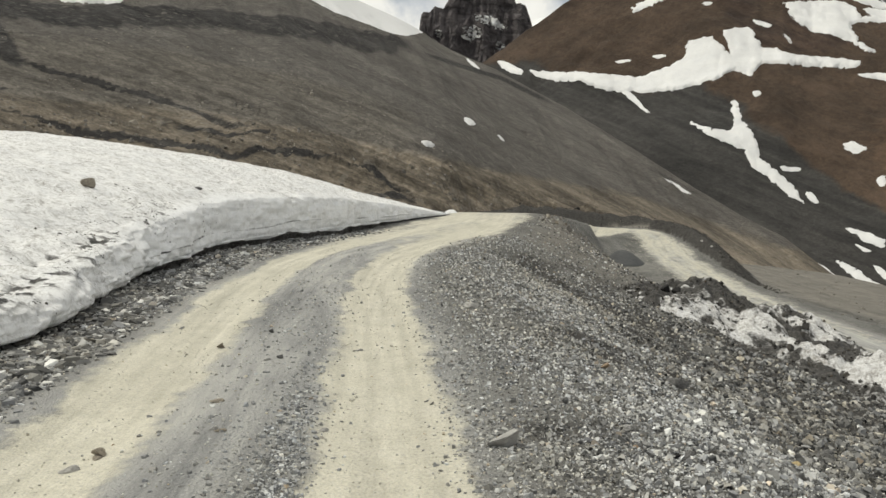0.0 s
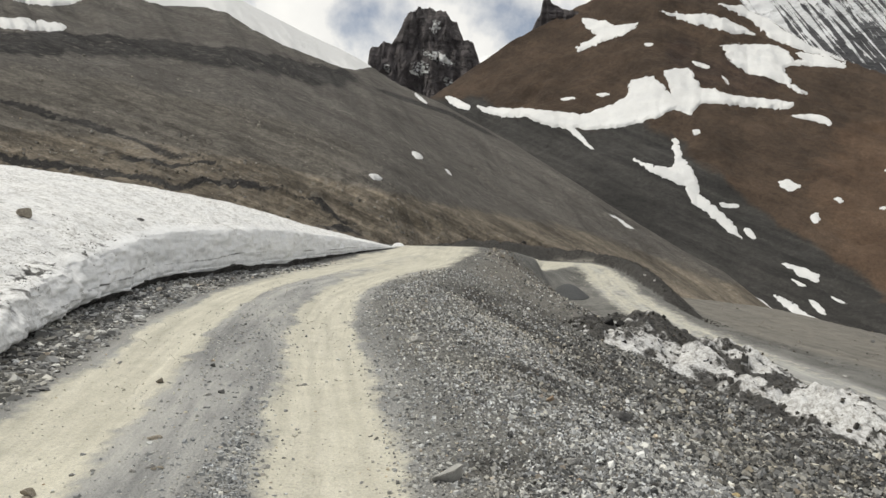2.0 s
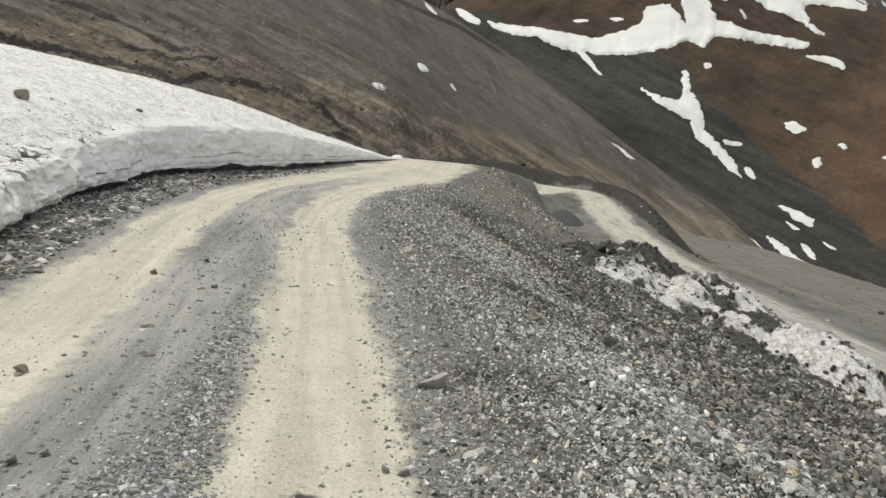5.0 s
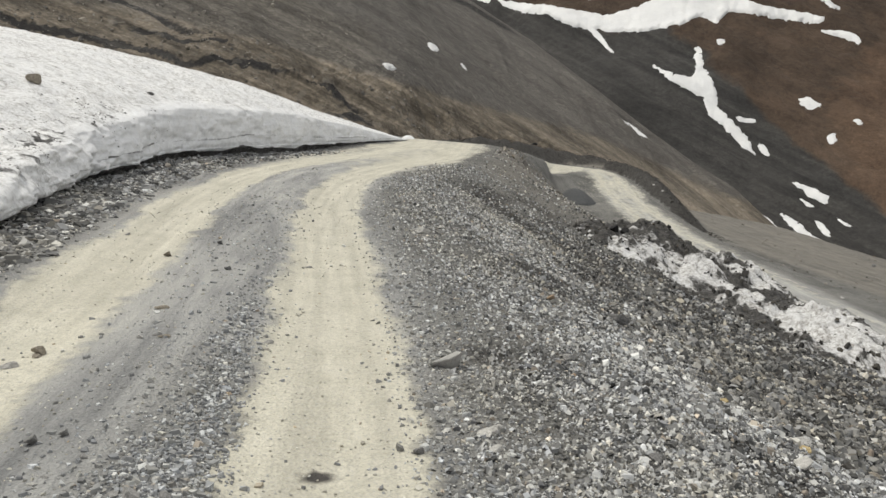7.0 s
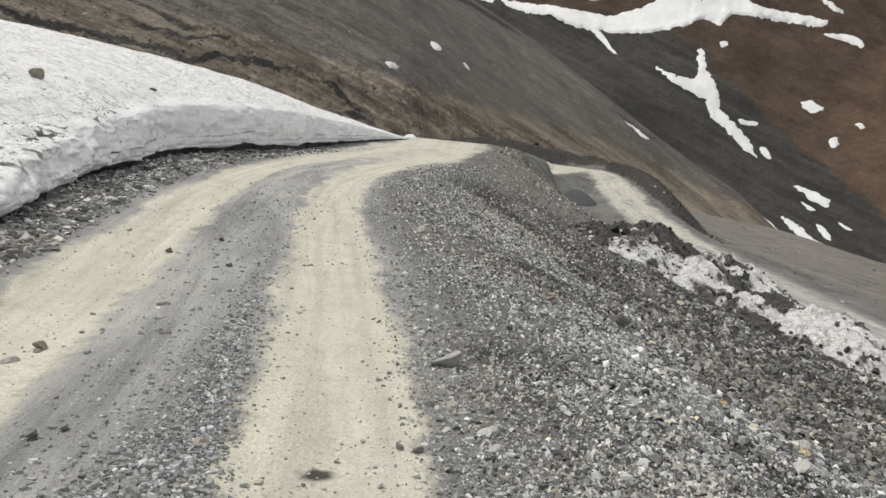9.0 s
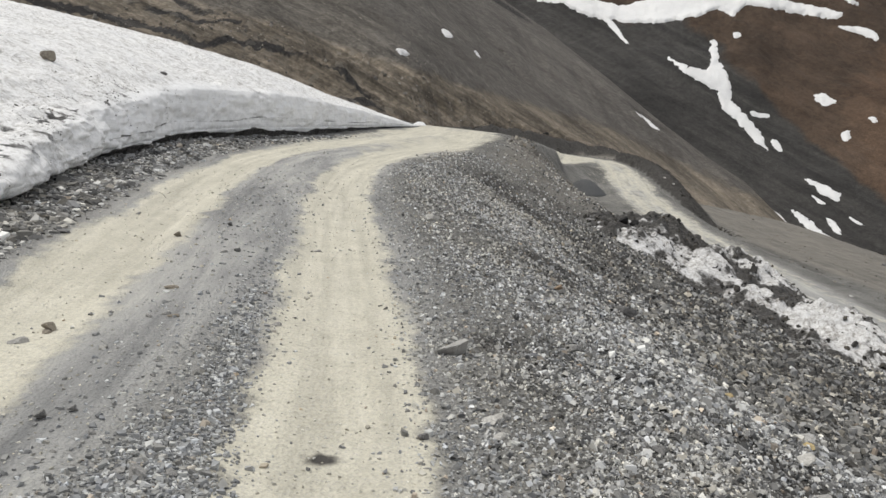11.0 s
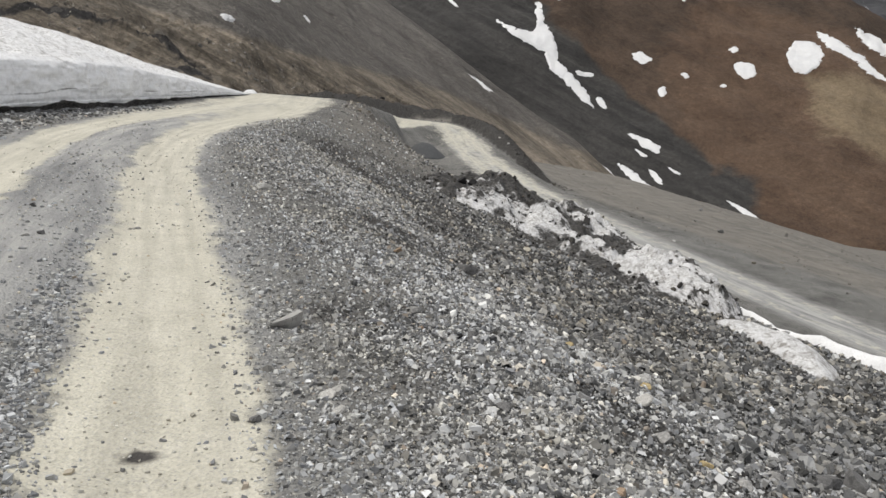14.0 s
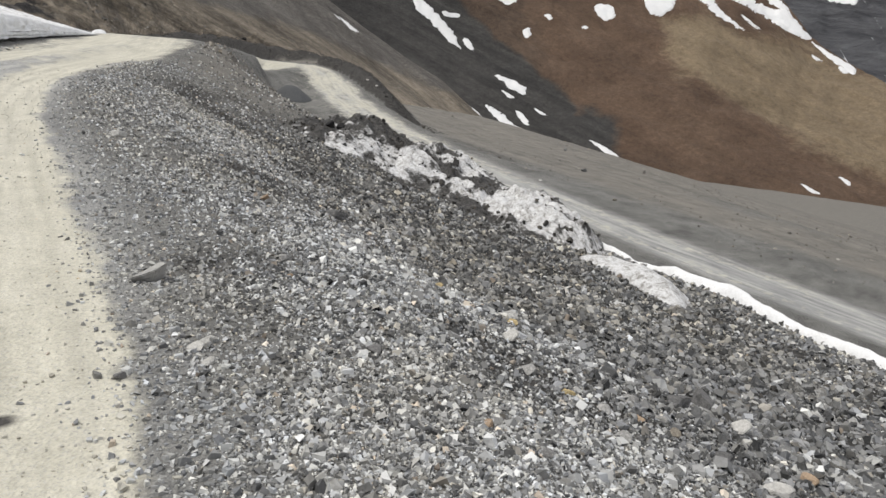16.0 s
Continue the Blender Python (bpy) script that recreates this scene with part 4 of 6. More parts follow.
snow_field("brown_mountain", 2, [(21.71, 13.92), (24.59, 13.59), (25.91, 12.03), (28.19, 10.87), (30.16, 10.09), (30.18, 9.74), (28.9, 10.12), (26.5, 10.92), (25.08, 11.57), (23.58, 12.92)])
snow_field("brown_mountain", 1, [(26.52, 10.67), (28.22, 10.43), (29.59, 9.68), (29.44, 9.42), (28.09, 9.9), (26.99, 10.11)])
snow_field("brown_mountain", 1, [(20.2, 10.43), (20.86, 10.23), (21.46, 10.04), (21.25, 9.82), (20.4, 10.13)])
snow_field("brown_mountain", 1, [(22.1, 9.44), (22.42, 9.28), (22.69, 8.76), (22.45, 8.87)])
snow_field("brown_mountain", 1.5, [(35.39, 3.29), (35.72, 4.08), (37.16, 3.87), (37.61, 3.05), (36.88, 1.91), (35.78, 2.17)])
snow_field("brown_mountain", 1, [(32.19, 2.37), (33.46, 2.48), (33.9, 1.85), (33.15, 1.37), (32.51, 1.84)])
snow_field("brown_mountain", 1, [(31.91, 3.26), (32.22, 3.42), (32.57, 3.25), (32.22, 3.09)])
snow_field("brown_mountain", 1, [(29.05, 1.42), (29.34, 1.58), (29.65, 1.42), (29.37, 1.22)])
snow_field("brown_mountain", 1, [(36.7, 4.69), (38.34, 4.13), (39.67, 3.22), (40.62, 2.5), (41.57, 1.79), (42.23, 1.44), (41.43, 1.64), (40.06, 2.41), (39.0, 3.12), (37.51, 3.82)])
snow_field("brown_mountain", 1.5, [(38.91, 5.01), (40.17, 4.45), (41.26, 3.91), (42.0, 3.43), (43.39, 2.92), (44.19, 3.02), (45.19, 2.12), (45.94, 1.42), (45.79, 1.21), (44.9, 1.56), (44.22, 1.8), (42.78, 2.61), (41.73, 3.01), (40.48, 3.54), (39.48, 4.11)])
snow_field("brown_mountain", 1.5, [(41.1, 4.99), (42.0, 4.52), (43.0, 3.78), (43.9, 3.41), (44.41, 3.03), (44.05, 2.85), (43.35, 3.19), (42.46, 3.66), (41.54, 4.26)])
snow_field("brown_mountain", 1.5, [(45.7, 1.37), (46.25, 1.07), (47.28, 0.52), (48.78, -0.12), (48.87, -0.68), (47.85, -0.12), (46.64, 0.61)])
snow_field("brown_mountain", 1, [(47.7, -0.09), (48.34, -0.28), (48.44, -0.51), (48.02, -0.55)])
snow_field("brown_mountain", 1, [(46.03, 0.51), (46.58, 0.24), (46.96, 0.02), (46.41, 0.09)])
snow_field("brown_mountain", 1, [(41.35, 2.65), (42.0, 2.3), (43.0, 1.63), (42.34, 1.83)])
snow_field("brown_mountain", 1, [(32.75, -6.32), (34.48, -6.89), (35.74, -7.65), (34.87, -7.58)])
snow_field("brown_mountain", 1, [(46.79, -7.47), (48.49, -8.13), (47.75, -8.13)])
snow_field("brown_mountain", 1, [(48.87, -6.77), (49.85, -6.99), (49.92, -7.4)])
snow_field("brown_mountain", 1, [(27.74, -4.95), (28.34, -5.09), (29.07, -5.81), (28.51, -5.66)])
snow_field("far_mountain", 2, [(45.34, 4.4), (46.66, 4.32), (48.06, 4.1), (48.17, 3.46), (46.77, 3.6)])
snow_field("scree_hillside", 0.25, [(-1.72, 2.7), (-1.1, 2.79), (-0.55, 2.41), (-1.09, 2.24)])
snow_field("scree_hillside", 0.25, [(1.26, 4.37), (1.81, 4.35), (2.29, 3.93), (1.7, 3.76)])
snow_field("scree_hillside", 0.2, [(3.68, 3.22), (3.92, 3.19), (4.28, 2.72), (4.05, 2.76)])
snow_field("scree_hillside", 0.25, [(14.89, 0.43), (15.86, -0.05), (16.95, -0.84), (16.3, -0.66)])
snow_field("scree_hillside", 0.3, [(1.26, 8.52), (1.85, 8.31), (2.57, 7.56), (2.02, 7.74)])
snow_field("scree_hillside", 0.4, [(-24.89, 11.45), (-23.69, 11.48), (-21.85, 11.48), (-20.88, 11.29), (-21.54, 10.91), (-23.7, 10.82), (-24.89, 10.8)])
snow_field("scree_hillside", 0.6, [(-24.12, 12.95), (-19.99, 13.4), (-20.06, 12.98), (-21.46, 12.39), (-22.88, 12.35), (-24.12, 12.49)])
snow_field("rock_tower", 7, [(1.99, 11.13), (2.92, 11.28), (4.13, 10.53), (4.0, 10.22), (2.66, 10.76)])
snow_field("rock_tower", 7, [(1.2, 10.35), (2.0, 10.49), (2.59, 9.99), (2.14, 9.78)])
snow_field("rock_tower", 7, [(1.21, 9.91), (2.01, 9.83), (1.88, 9.59)])
snow_field("rock_tower", 7, [(2.75, 13.16), (3.1, 13.1), (2.95, 12.42), (2.63, 12.53)])
snow_field("rock_tower", 7, [(3.48, 9.36), (4.02, 9.3), (3.76, 8.93)])
snow_field("rock_tower", 7, [(-0.66, 10.17), (-0.26, 10.13), (-0.39, 9.71)])


# ---------------------------------------------------------------- the snowbank beside the road
def build_snowbank():
    foot = curve_through([(-7.0, -6, 0), (-5.2, 0, 0), (-4.2, 4, 0), (-3.62, 6.5, 0), (-3.66, 8.2, 0), (-4.1, 10.4, 0), (-4.35, 12.5, 0), (-4.5, 16.5, 0), (-3.7, 19.2, 0),
                          (-2.6, 23, 0), (-1.3, 29, 0), (-0.4, 32.6, 0), (0.4, 35.8, 0)], 0.06)[:, :2]
    run = np.concatenate([[0], np.cumsum(np.linalg.norm(np.diff(foot, axis=0), axis=1))])
    tangent = np.gradient(foot, axis=0)
    for _ in range(40):
        tangent[1:-1] = (tangent[:-2] + tangent[1:-1] + tangent[2:]) / 3
    tangent /= np.linalg.norm(tangent, axis=1)[:, None]
    inward = np.stack([-tangent[:, 1], tangent[:, 0]], 1)
    y0 = foot[:, 1]
    lip = np.interp(y0, [-6, 0, 4, 7, 8.3, 11, 13, 17, 20, 23, 29, 33, 35, 35.8], [0.5, 0.45, 0.36, 0.34, 0.42, 0.62, 0.78, 1.02, 1.05, 0.95, 0.58, 0.27, 0.10, 0.02])
    wide = np.interp(y0, [-6, 8, 20, 28, 33, 35.8], [13, 13, 9.0, 5.0, 2.0, 0.15])
    # the cross-section: how far in, how high, and how much of it is the cut face
    cut_in = np.array([0.42, 0.40, 0.34, 0.25, 0.14, 0.06, 0.02, 0.0, 0.0, 0.0, 0.01, 0.02, 0.03, 0.045, 0.06, 0.08, 0.11, 0.15, 0.20, 0.26, 0.33, 0.40, 0.46])
    cut_up = np.array([-0.25, -0.02, 0.05, 0.09, 0.12, 0.16, 0.21, 0.28, 0.36, 0.44, 0.52, 0.60, 0.68, 0.76, 0.83, 0.89, 0.95, 1.0, 1.03, 1.06, 1.09, 1.11, 1.13])
    dense = np.linspace(0, len(cut_in) - 1, 3 * (len(cut_in) - 1) + 1)
    cut_in, cut_up = (np.interp(dense, np.arange(len(a)), a) for a in (cut_in, cut_up))
    ahead = np.linspace(0, 1, 115)[1:] ** 1.35
    hollow = (0.22 + 0.78 * smooth(13.5, 10, y0))[:, None]
    n = len(cut_in)
    u = np.concatenate([np.zeros(n), ahead])
    v = np.concatenate([np.where((cut_up < 0.2)[None, :], cut_in[None, :] * hollow, cut_in[None, :]), 0.46 + ahead[None, :] * (wide[:, None] - 0.46).clip(0.02)], 1)
    level = land(foot[:, 0], foot[:, 1], False)[0]
    h = np.concatenate([cut_up[None, :] * lip[:, None], 1.13 * lip[:, None] + 0 * v[:, n:]], 1)
    rise = np.clip(v - 0.46, 0, None)
    gain = 0.34 * (1 - np.exp(-rise / 2.2)) * 2.2 * np.clip(lip / 0.8, 0, 1)[:, None] + 0.10 * rise * np.clip(lip / 0.6, 0, 1)[:, None]
    h = h + gain
    h = h - 1.6 * (lip[:, None] + 0.1) * smooth(0.90, 1.0, np.tile(u, (len(y0), 1)))
    near = smooth(15, 11, y0)
    wob = 0.16 * fbm(run, run * 0, 1.4, 4, 101) + 0.06 * fbm(run, run * 0, 0.3, 3, 102)
    cusp = (0.08 + 0.12 * near)[:, None] * fbm(np.tile(run[:, None], (1, v.shape[1])), h * 2.5, 0.55, 4, 103, 0.6)
    v = v + (wob[:, None] + cusp) * np.clip(lip / 0.5, 0.1, 1)[:, None] * (1 - smooth(0.1, 3, v - 0.4))
    x = foot[:, :1] + inward[:, :1] * v
    y = foot[:, 1:] + inward[:, 1:] * v
    z = level[:, None] + h
    on_top = smooth(0.1, 0.6, v)
    bowls = ridged(x, y, 0.50, 3, 104)
    cups = bowls * (0.035 + 0.05 * smooth(14, 9, y)) + fbm(x, y, 0.16, 3, 105) * 0.03
    z = z + on_top * (cups + 0.10 * fbm(x, y, 2.6, 3, 106)) * np.clip(lip / 0.3, 0, 1)[:, None]
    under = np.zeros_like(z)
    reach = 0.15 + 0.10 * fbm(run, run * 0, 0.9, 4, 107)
    # shade of the hollow, painted as a scalloped dark band along the foot
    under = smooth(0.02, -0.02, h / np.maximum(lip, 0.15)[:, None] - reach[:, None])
    seam = 0.40 + 0.09 * fbm(run, run * 0, 3.0, 3, 109)
    thin = np.exp(-((h / np.maximum(lip, 0.15)[:, None] - seam[:, None]) / 0.022) ** 2) * (0.55 + 0.5 * fbm(run, run * 0, 1.2, 4, 110))[:, None] * smooth(9, 11, y)
    face = np.clip(1 - smooth(0.06, 0.45, v), 0, 1) * (h > 0.05)
    face = face * np.clip(smooth(9.5, 13.5, y) + 0.35, 0, 1)
    # grit takes this painted shade as well as the dirt seam
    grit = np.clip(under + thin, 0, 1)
    edge_dirt = smooth(0.0, 0.28, fbm(x * 1.2, y * 1.2, 0.22, 5, 108, 0.7) + 0.25 * fbm(x, y, 1.1, 3, 111)) * np.exp(-((v - 0.34) / 0.30) ** 2) * smooth(21, 12, y)
    pits = smooth(0.25, -0.3, bowls) * smooth(0.15, 0.6, v) * (0.25 + 0.35 * smooth(15, 9, y))
    grit = np.clip(grit + 0.75 * edge_dirt + 0.8 * pits, 0, 1)
    ob = new("snowbank")
    ob.location = (-5, 12, 0)
    tagged(ob, "thick old snowbank with a cut layered face and gritty top", "snowbank")
    cols = {"undercut": (0, 19, "melted hollow under the snow, dark with earth and painted shade"), "cut_face": (18, n + 2, "pale layered face of cut snow"), "top": (n + 1, x.shape[1], "gritty sun-cupped snow")}
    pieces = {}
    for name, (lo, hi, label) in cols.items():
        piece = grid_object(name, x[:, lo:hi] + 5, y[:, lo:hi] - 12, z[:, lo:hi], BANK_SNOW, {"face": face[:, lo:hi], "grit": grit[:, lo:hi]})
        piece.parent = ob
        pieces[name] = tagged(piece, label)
    return pieces["top"], pieces["cut_face"], Vector((-5, 12, 0))


SNOWBANK, BANK_FACE, BANK_PLACE = build_snowbank()


def tree_of(ob, place=Vector((0, 0, 0))):
    return BVHTree.FromPolygons([v.co + place for v in ob.data.vertices], [p.vertices[:] for p in ob.data.polygons])


BANK_TREE = tree_of(SNOWBANK, BANK_PLACE)


def drop_on(tree, x, y, high=30.0):
    hit = tree.ray_cast(Vector((x, y, high)), Vector((0, 0, -1)))[0]
    return hit.z if hit else ground_level(x, y)


# ---------------------------------------------------------------- the dirty snow ridge on the outer edge
def build_berm():
    line = curve_through([(4.7, 19.6, 0), (5.6, 20.7, 0), (6.8, 21.9, 0), (8.0, 22.6, 0), (9.6, 21.4, 0), (10.0, 19, 0), (9.9, 17, 0), (10.0, 15.2, 0), (10.15, 14.0, 0)], 0.06)[:, :2]
    run = np.concatenate([[0], np.cumsum(np.linalg.norm(np.diff(line, axis=0), axis=1))])
    share = run / run[-1]
    tangent = np.gradient(line, axis=0)
    for _ in range(60):
        tangent[1:-1] = (tangent[:-2] + tangent[1:-1] + tangent[2:]) / 3
    tangent /= np.linalg.norm(tangent, axis=1)[:, None]
    inner = np.stack([tangent[:, 1], -tangent[:, 0]], 1)
    reach = np.interp(share, [0, 0.15, 0.35, 0.65, 0.9, 1], [1.2, 3.4, 4.2, 3.2, 2.2, 1.2])
    q = np.linspace(-0.45, 1.0, 110)
    x = line[:, :1] + inner[:, :1] * q[None, :] * reach[:, None]
    y = line[:, 1:] + inner[:, 1:] * q[None, :] * reach[:, None]
    z = land(x, y)[0]
    ends = smooth(0, 0.10, share) * smooth(1.0, 0.86, share)
    rise = np.where(q < 0, np.clip(1 - (q / 0.45) ** 2, 0, 1), np.clip(1 - q, 0, 1) ** 0.75)
    tall = np.interp(run, [0, 1.4, 3, 4.2, 5, 6.5, 9, 11, 12.8, 14], [0.1, 0.3, 0.5, 0.98, 0.75, 0.68, 0.45, 0.85, 0.6, 0.2]) + 0.10 * fbm(run, run * 0 + 3, 1.2, 3, 112)
    body = rise[None, :] * (tall * ends)[:, None]
    hump = smooth(0.02, 0.25, body)
    body = body * (1 + 0.35 * fbm(x, y, 1.2, 4, 113, 0.6)) + hump * (0.24 * ridged(x, y, 0.9, 5, 114) + 0.12 * fbm(x, y, 0.4, 4, 117) + 0.05 * fbm(x, y, 0.15, 3, 116))
    z = z - 0.10 + body
    rr, qq = np.broadcast_to(run[:, None], x.shape), np.broadcast_to(q[None, :], x.shape)
    cover = 0.9 * np.exp(-((rr - 4.3) / 1.1) ** 2) * smooth(0.5, 0.25, qq) + 0.5 * smooth(0.12, 0.0, qq) * smooth(3.5, 2.5, rr)
    cover = cover + 1.25 * np.exp(-((qq - 0.27 - 0.08 * fbm(rr, 0 * qq, 1.5, 3, 120)) / 0.13) ** 2) * smooth(3.5, 5, rr) * smooth(11.2, 9.4, rr) + 0.5 * smooth(0.5, 0.8, qq) * smooth(9, 11, rr)
    edge = np.exp(-((qq + 0.02) / 0.05) ** 2) * smooth(-0.2, 0.3, fbm(rr, qq, 1.4, 4, 119))
    dirt = smooth(-0.45, 0.40, cover + 0.5 * edge - 0.15 + 0.9 * fbm(x, y, 1.1, 6, 115, 0.75) + 0.5 * fbm(x * 1.6 + y, y * 1.6 - x, 0.5, 5, 118, 0.7))
    dirt = np.maximum(dirt, smooth(0.16, 0.02, body))
    place = np.array([8.0, 18.0, -1.8])
    ob = new("snow_berm")
    ob.location = place
    tagged(ob, "dirty ploughed snow berm half buried in dark soil", "snow berm")
    buried = (dirt[:-1, :-1] + dirt[1:, 1:]) / 2 > 0.62
    for name, keep, label in (("earth_cover", buried, "dark wet soil thrown over the snow"), ("snow_core", ~buried, "bare grey-white old snow")):
        piece = grid_object(name, x - place[0], y - place[1], z - place[2], BERM_SNOW, {"face": 0 * dirt, "grit": np.clip(dirt, 0, 1)}, keep)
        piece.parent = ob
        tagged(piece, label)
    rng = np.random.default_rng(12)
    pick = rng.random(x.shape) < 0.11 * np.clip(dirt, 0.06, 1)
    cast = (x[pick] + rng.normal(0, 0.03, pick.sum()), y[pick] + rng.normal(0, 0.03, pick.sum()), z[pick])
    i = np.arange(x.size).reshape(x.shape)
    quads = np.stack([i[:-1, :-1], i[:-1, 1:], i[1:, 1:], i[1:, :-1]], -1).reshape(-1, 4)
    tree = BVHTree.FromPolygons(np.stack([x, y, z], -1).reshape(-1, 3).tolist(), quads.tolist())
    return tree, cast


BERM_TREE, BERM_STONES = build_berm()


def snow_lens(points, wide, depth, label, seed, material):
    """A low lens of melting snow along a short line on the ground."""
    line = curve_through([(*p, 0) for p in points], 0.07)[:, :2]
    run = np.concatenate([[0], np.cumsum(np.linalg.norm(np.diff(line, axis=0), axis=1))])
    tangent = np.gradient(line, axis=0)
    tangent /= np.linalg.norm(tangent, axis=1)[:, None]
    side = np.stack([tangent[:, 1], -tangent[:, 0]], 1)
    q = np.linspace(-1, 1, 44)
    w = wide * (1 + 0.45 * fbm(run, run * 0, 1.3, 4, seed)) * np.sqrt(np.clip(np.sin(np.pi * run / run[-1]), 0, 1) + 0.02)
    x = line[:, :1] + side[:, :1] * q[None, :] * w[:, None]
    y = line[:, 1:] + side[:, 1:] * q[None, :] * w[:, None]
    body = np.clip(1 - np.abs(q)[None, :] ** 2.2, 0, 1) * np.clip(w / wide, 0, 1)[:, None]
    z = land(x, y)[0] - 0.09 + depth * body * (1 + 0.35 * fbm(x, y, 0.7, 4, seed + 1))
    grit = smooth(0.28, 0.6, fbm(x, y, 0.8, 4, seed + 2)) * 0.8 + smooth(0.35, 0.1, body)
    ob = grid_object("snow_patch", x, y, z, material, {"face": 0 * z, "grit": np.clip(grit, 0, 1)})
    tagged(ob, label, "snow patch", "snow left on the verge")


snow_lens([(9.0, 13.6), (9.5, 12.8), (9.5, 11.6), (9.0, 10.5)], 0.75, 0.42, "grey melting snow lump among the shale chips", 121, BERM_SNOW)
snow_lens([(10.6, 17.0), (11.1, 15.4), (11.4, 14.0), (11.6, 12.4), (11.6, 10.8), (11.8, 9.2), (12.0, 7.0), (12.2, 4.5)], 0.25, 0.30, "narrow strip of snow along the slope's edge", 131, STRIP_SNOW)
snow_lens([(0.05, 37.2), (0.65, 37.5)], 0.30, 0.26, "small remnant of snow beside the road bend", 141, STRIP_SNOW)


# ---------------------------------------------------------------- loose stones
def chips(name, x, y, size, flat, material, label, category, rng, lift=0.25, tilt=0.45, z=None, top=(0.5, 0.95), sides=4):
    """Very many broken stones in one mesh, each a chip of its own shape, set into the ground."""
    n = len(x)
    z = land(x, y)[0] if z is None else z
    k = sides
    way = (np.arange(k)[None] + rng.uniform(-0.32, 0.32, (n, k))) * 2 * np.pi / k
    ring = np.stack([np.cos(way), np.sin(way)], -1) * rng.uniform(0.42, 0.62, (n, k, 1))
    co = np.concatenate([np.concatenate([ring, np.full((n, k, 1), -0.5)], 2),
                         np.concatenate([ring * rng.uniform(*top, (n, 1, 1)) + rng.uniform(-0.1, 0.1, (n, k, 2)), 0.5 + rng.uniform(-0.3, 0.2, (n, k, 1))], 2)], 1)
    scale = np.stack([size, size * rng.uniform(0.45, 0.9, n), size * rng.uniform(0.6, 1.4, n) * flat], 1)
    co = co * scale[:, None]
    turn, tip, lean = rng.uniform(0, 2 * np.pi, n), rng.normal(0, tilt, n), rng.normal(0, tilt, n)
    cx, sx = np.cos(tip)[:, None], np.sin(tip)[:, None]
    co[..., 1], co[..., 2] = co[..., 1] * cx - co[..., 2] * sx, co[..., 1] * sx + co[..., 2] * cx
    cy, sy = np.cos(lean)[:, None], np.sin(lean)[:, None]
    co[..., 0], co[..., 2] = co[..., 0] * cy + co[..., 2] * sy, -co[..., 0] * sy + co[..., 2] * cy
    cz, sz = np.cos(turn)[:, None], np.sin(turn)[:, None]
    co[..., 0], co[..., 1] = co[..., 0] * cz - co[..., 1] * sz, co[..., 0] * sz + co[..., 1] * cz
    co += np.stack([x, y, z + lift * scale[:, 2]], 1)[:, None]
    faces = [f for j in range(k) for f in ((j, (j + 1) % k, k + (j + 1) % k), (j, k + (j + 1) % k, k + j))] + [(k, k + j, k + j + 1) for j in range(1, k - 1)]
    quads = (np.array(faces)[None] + 2 * k * np.arange(n)[:, None, None]).reshape(-1, 3)
    ob = raw_object(name, co.reshape(-1, 3), quads, material)
    return tagged(ob, label, category, kind="stuff")


def scatter(n, bearing, reach, rng, power=1.0):
    b = np.radians(rng.uniform(*bearing, n))
    r = np.exp(rng.uniform(np.log(reach[0]), np.log(reach[1]), n))
    return r * np.sin(b), r * np.cos(b), r


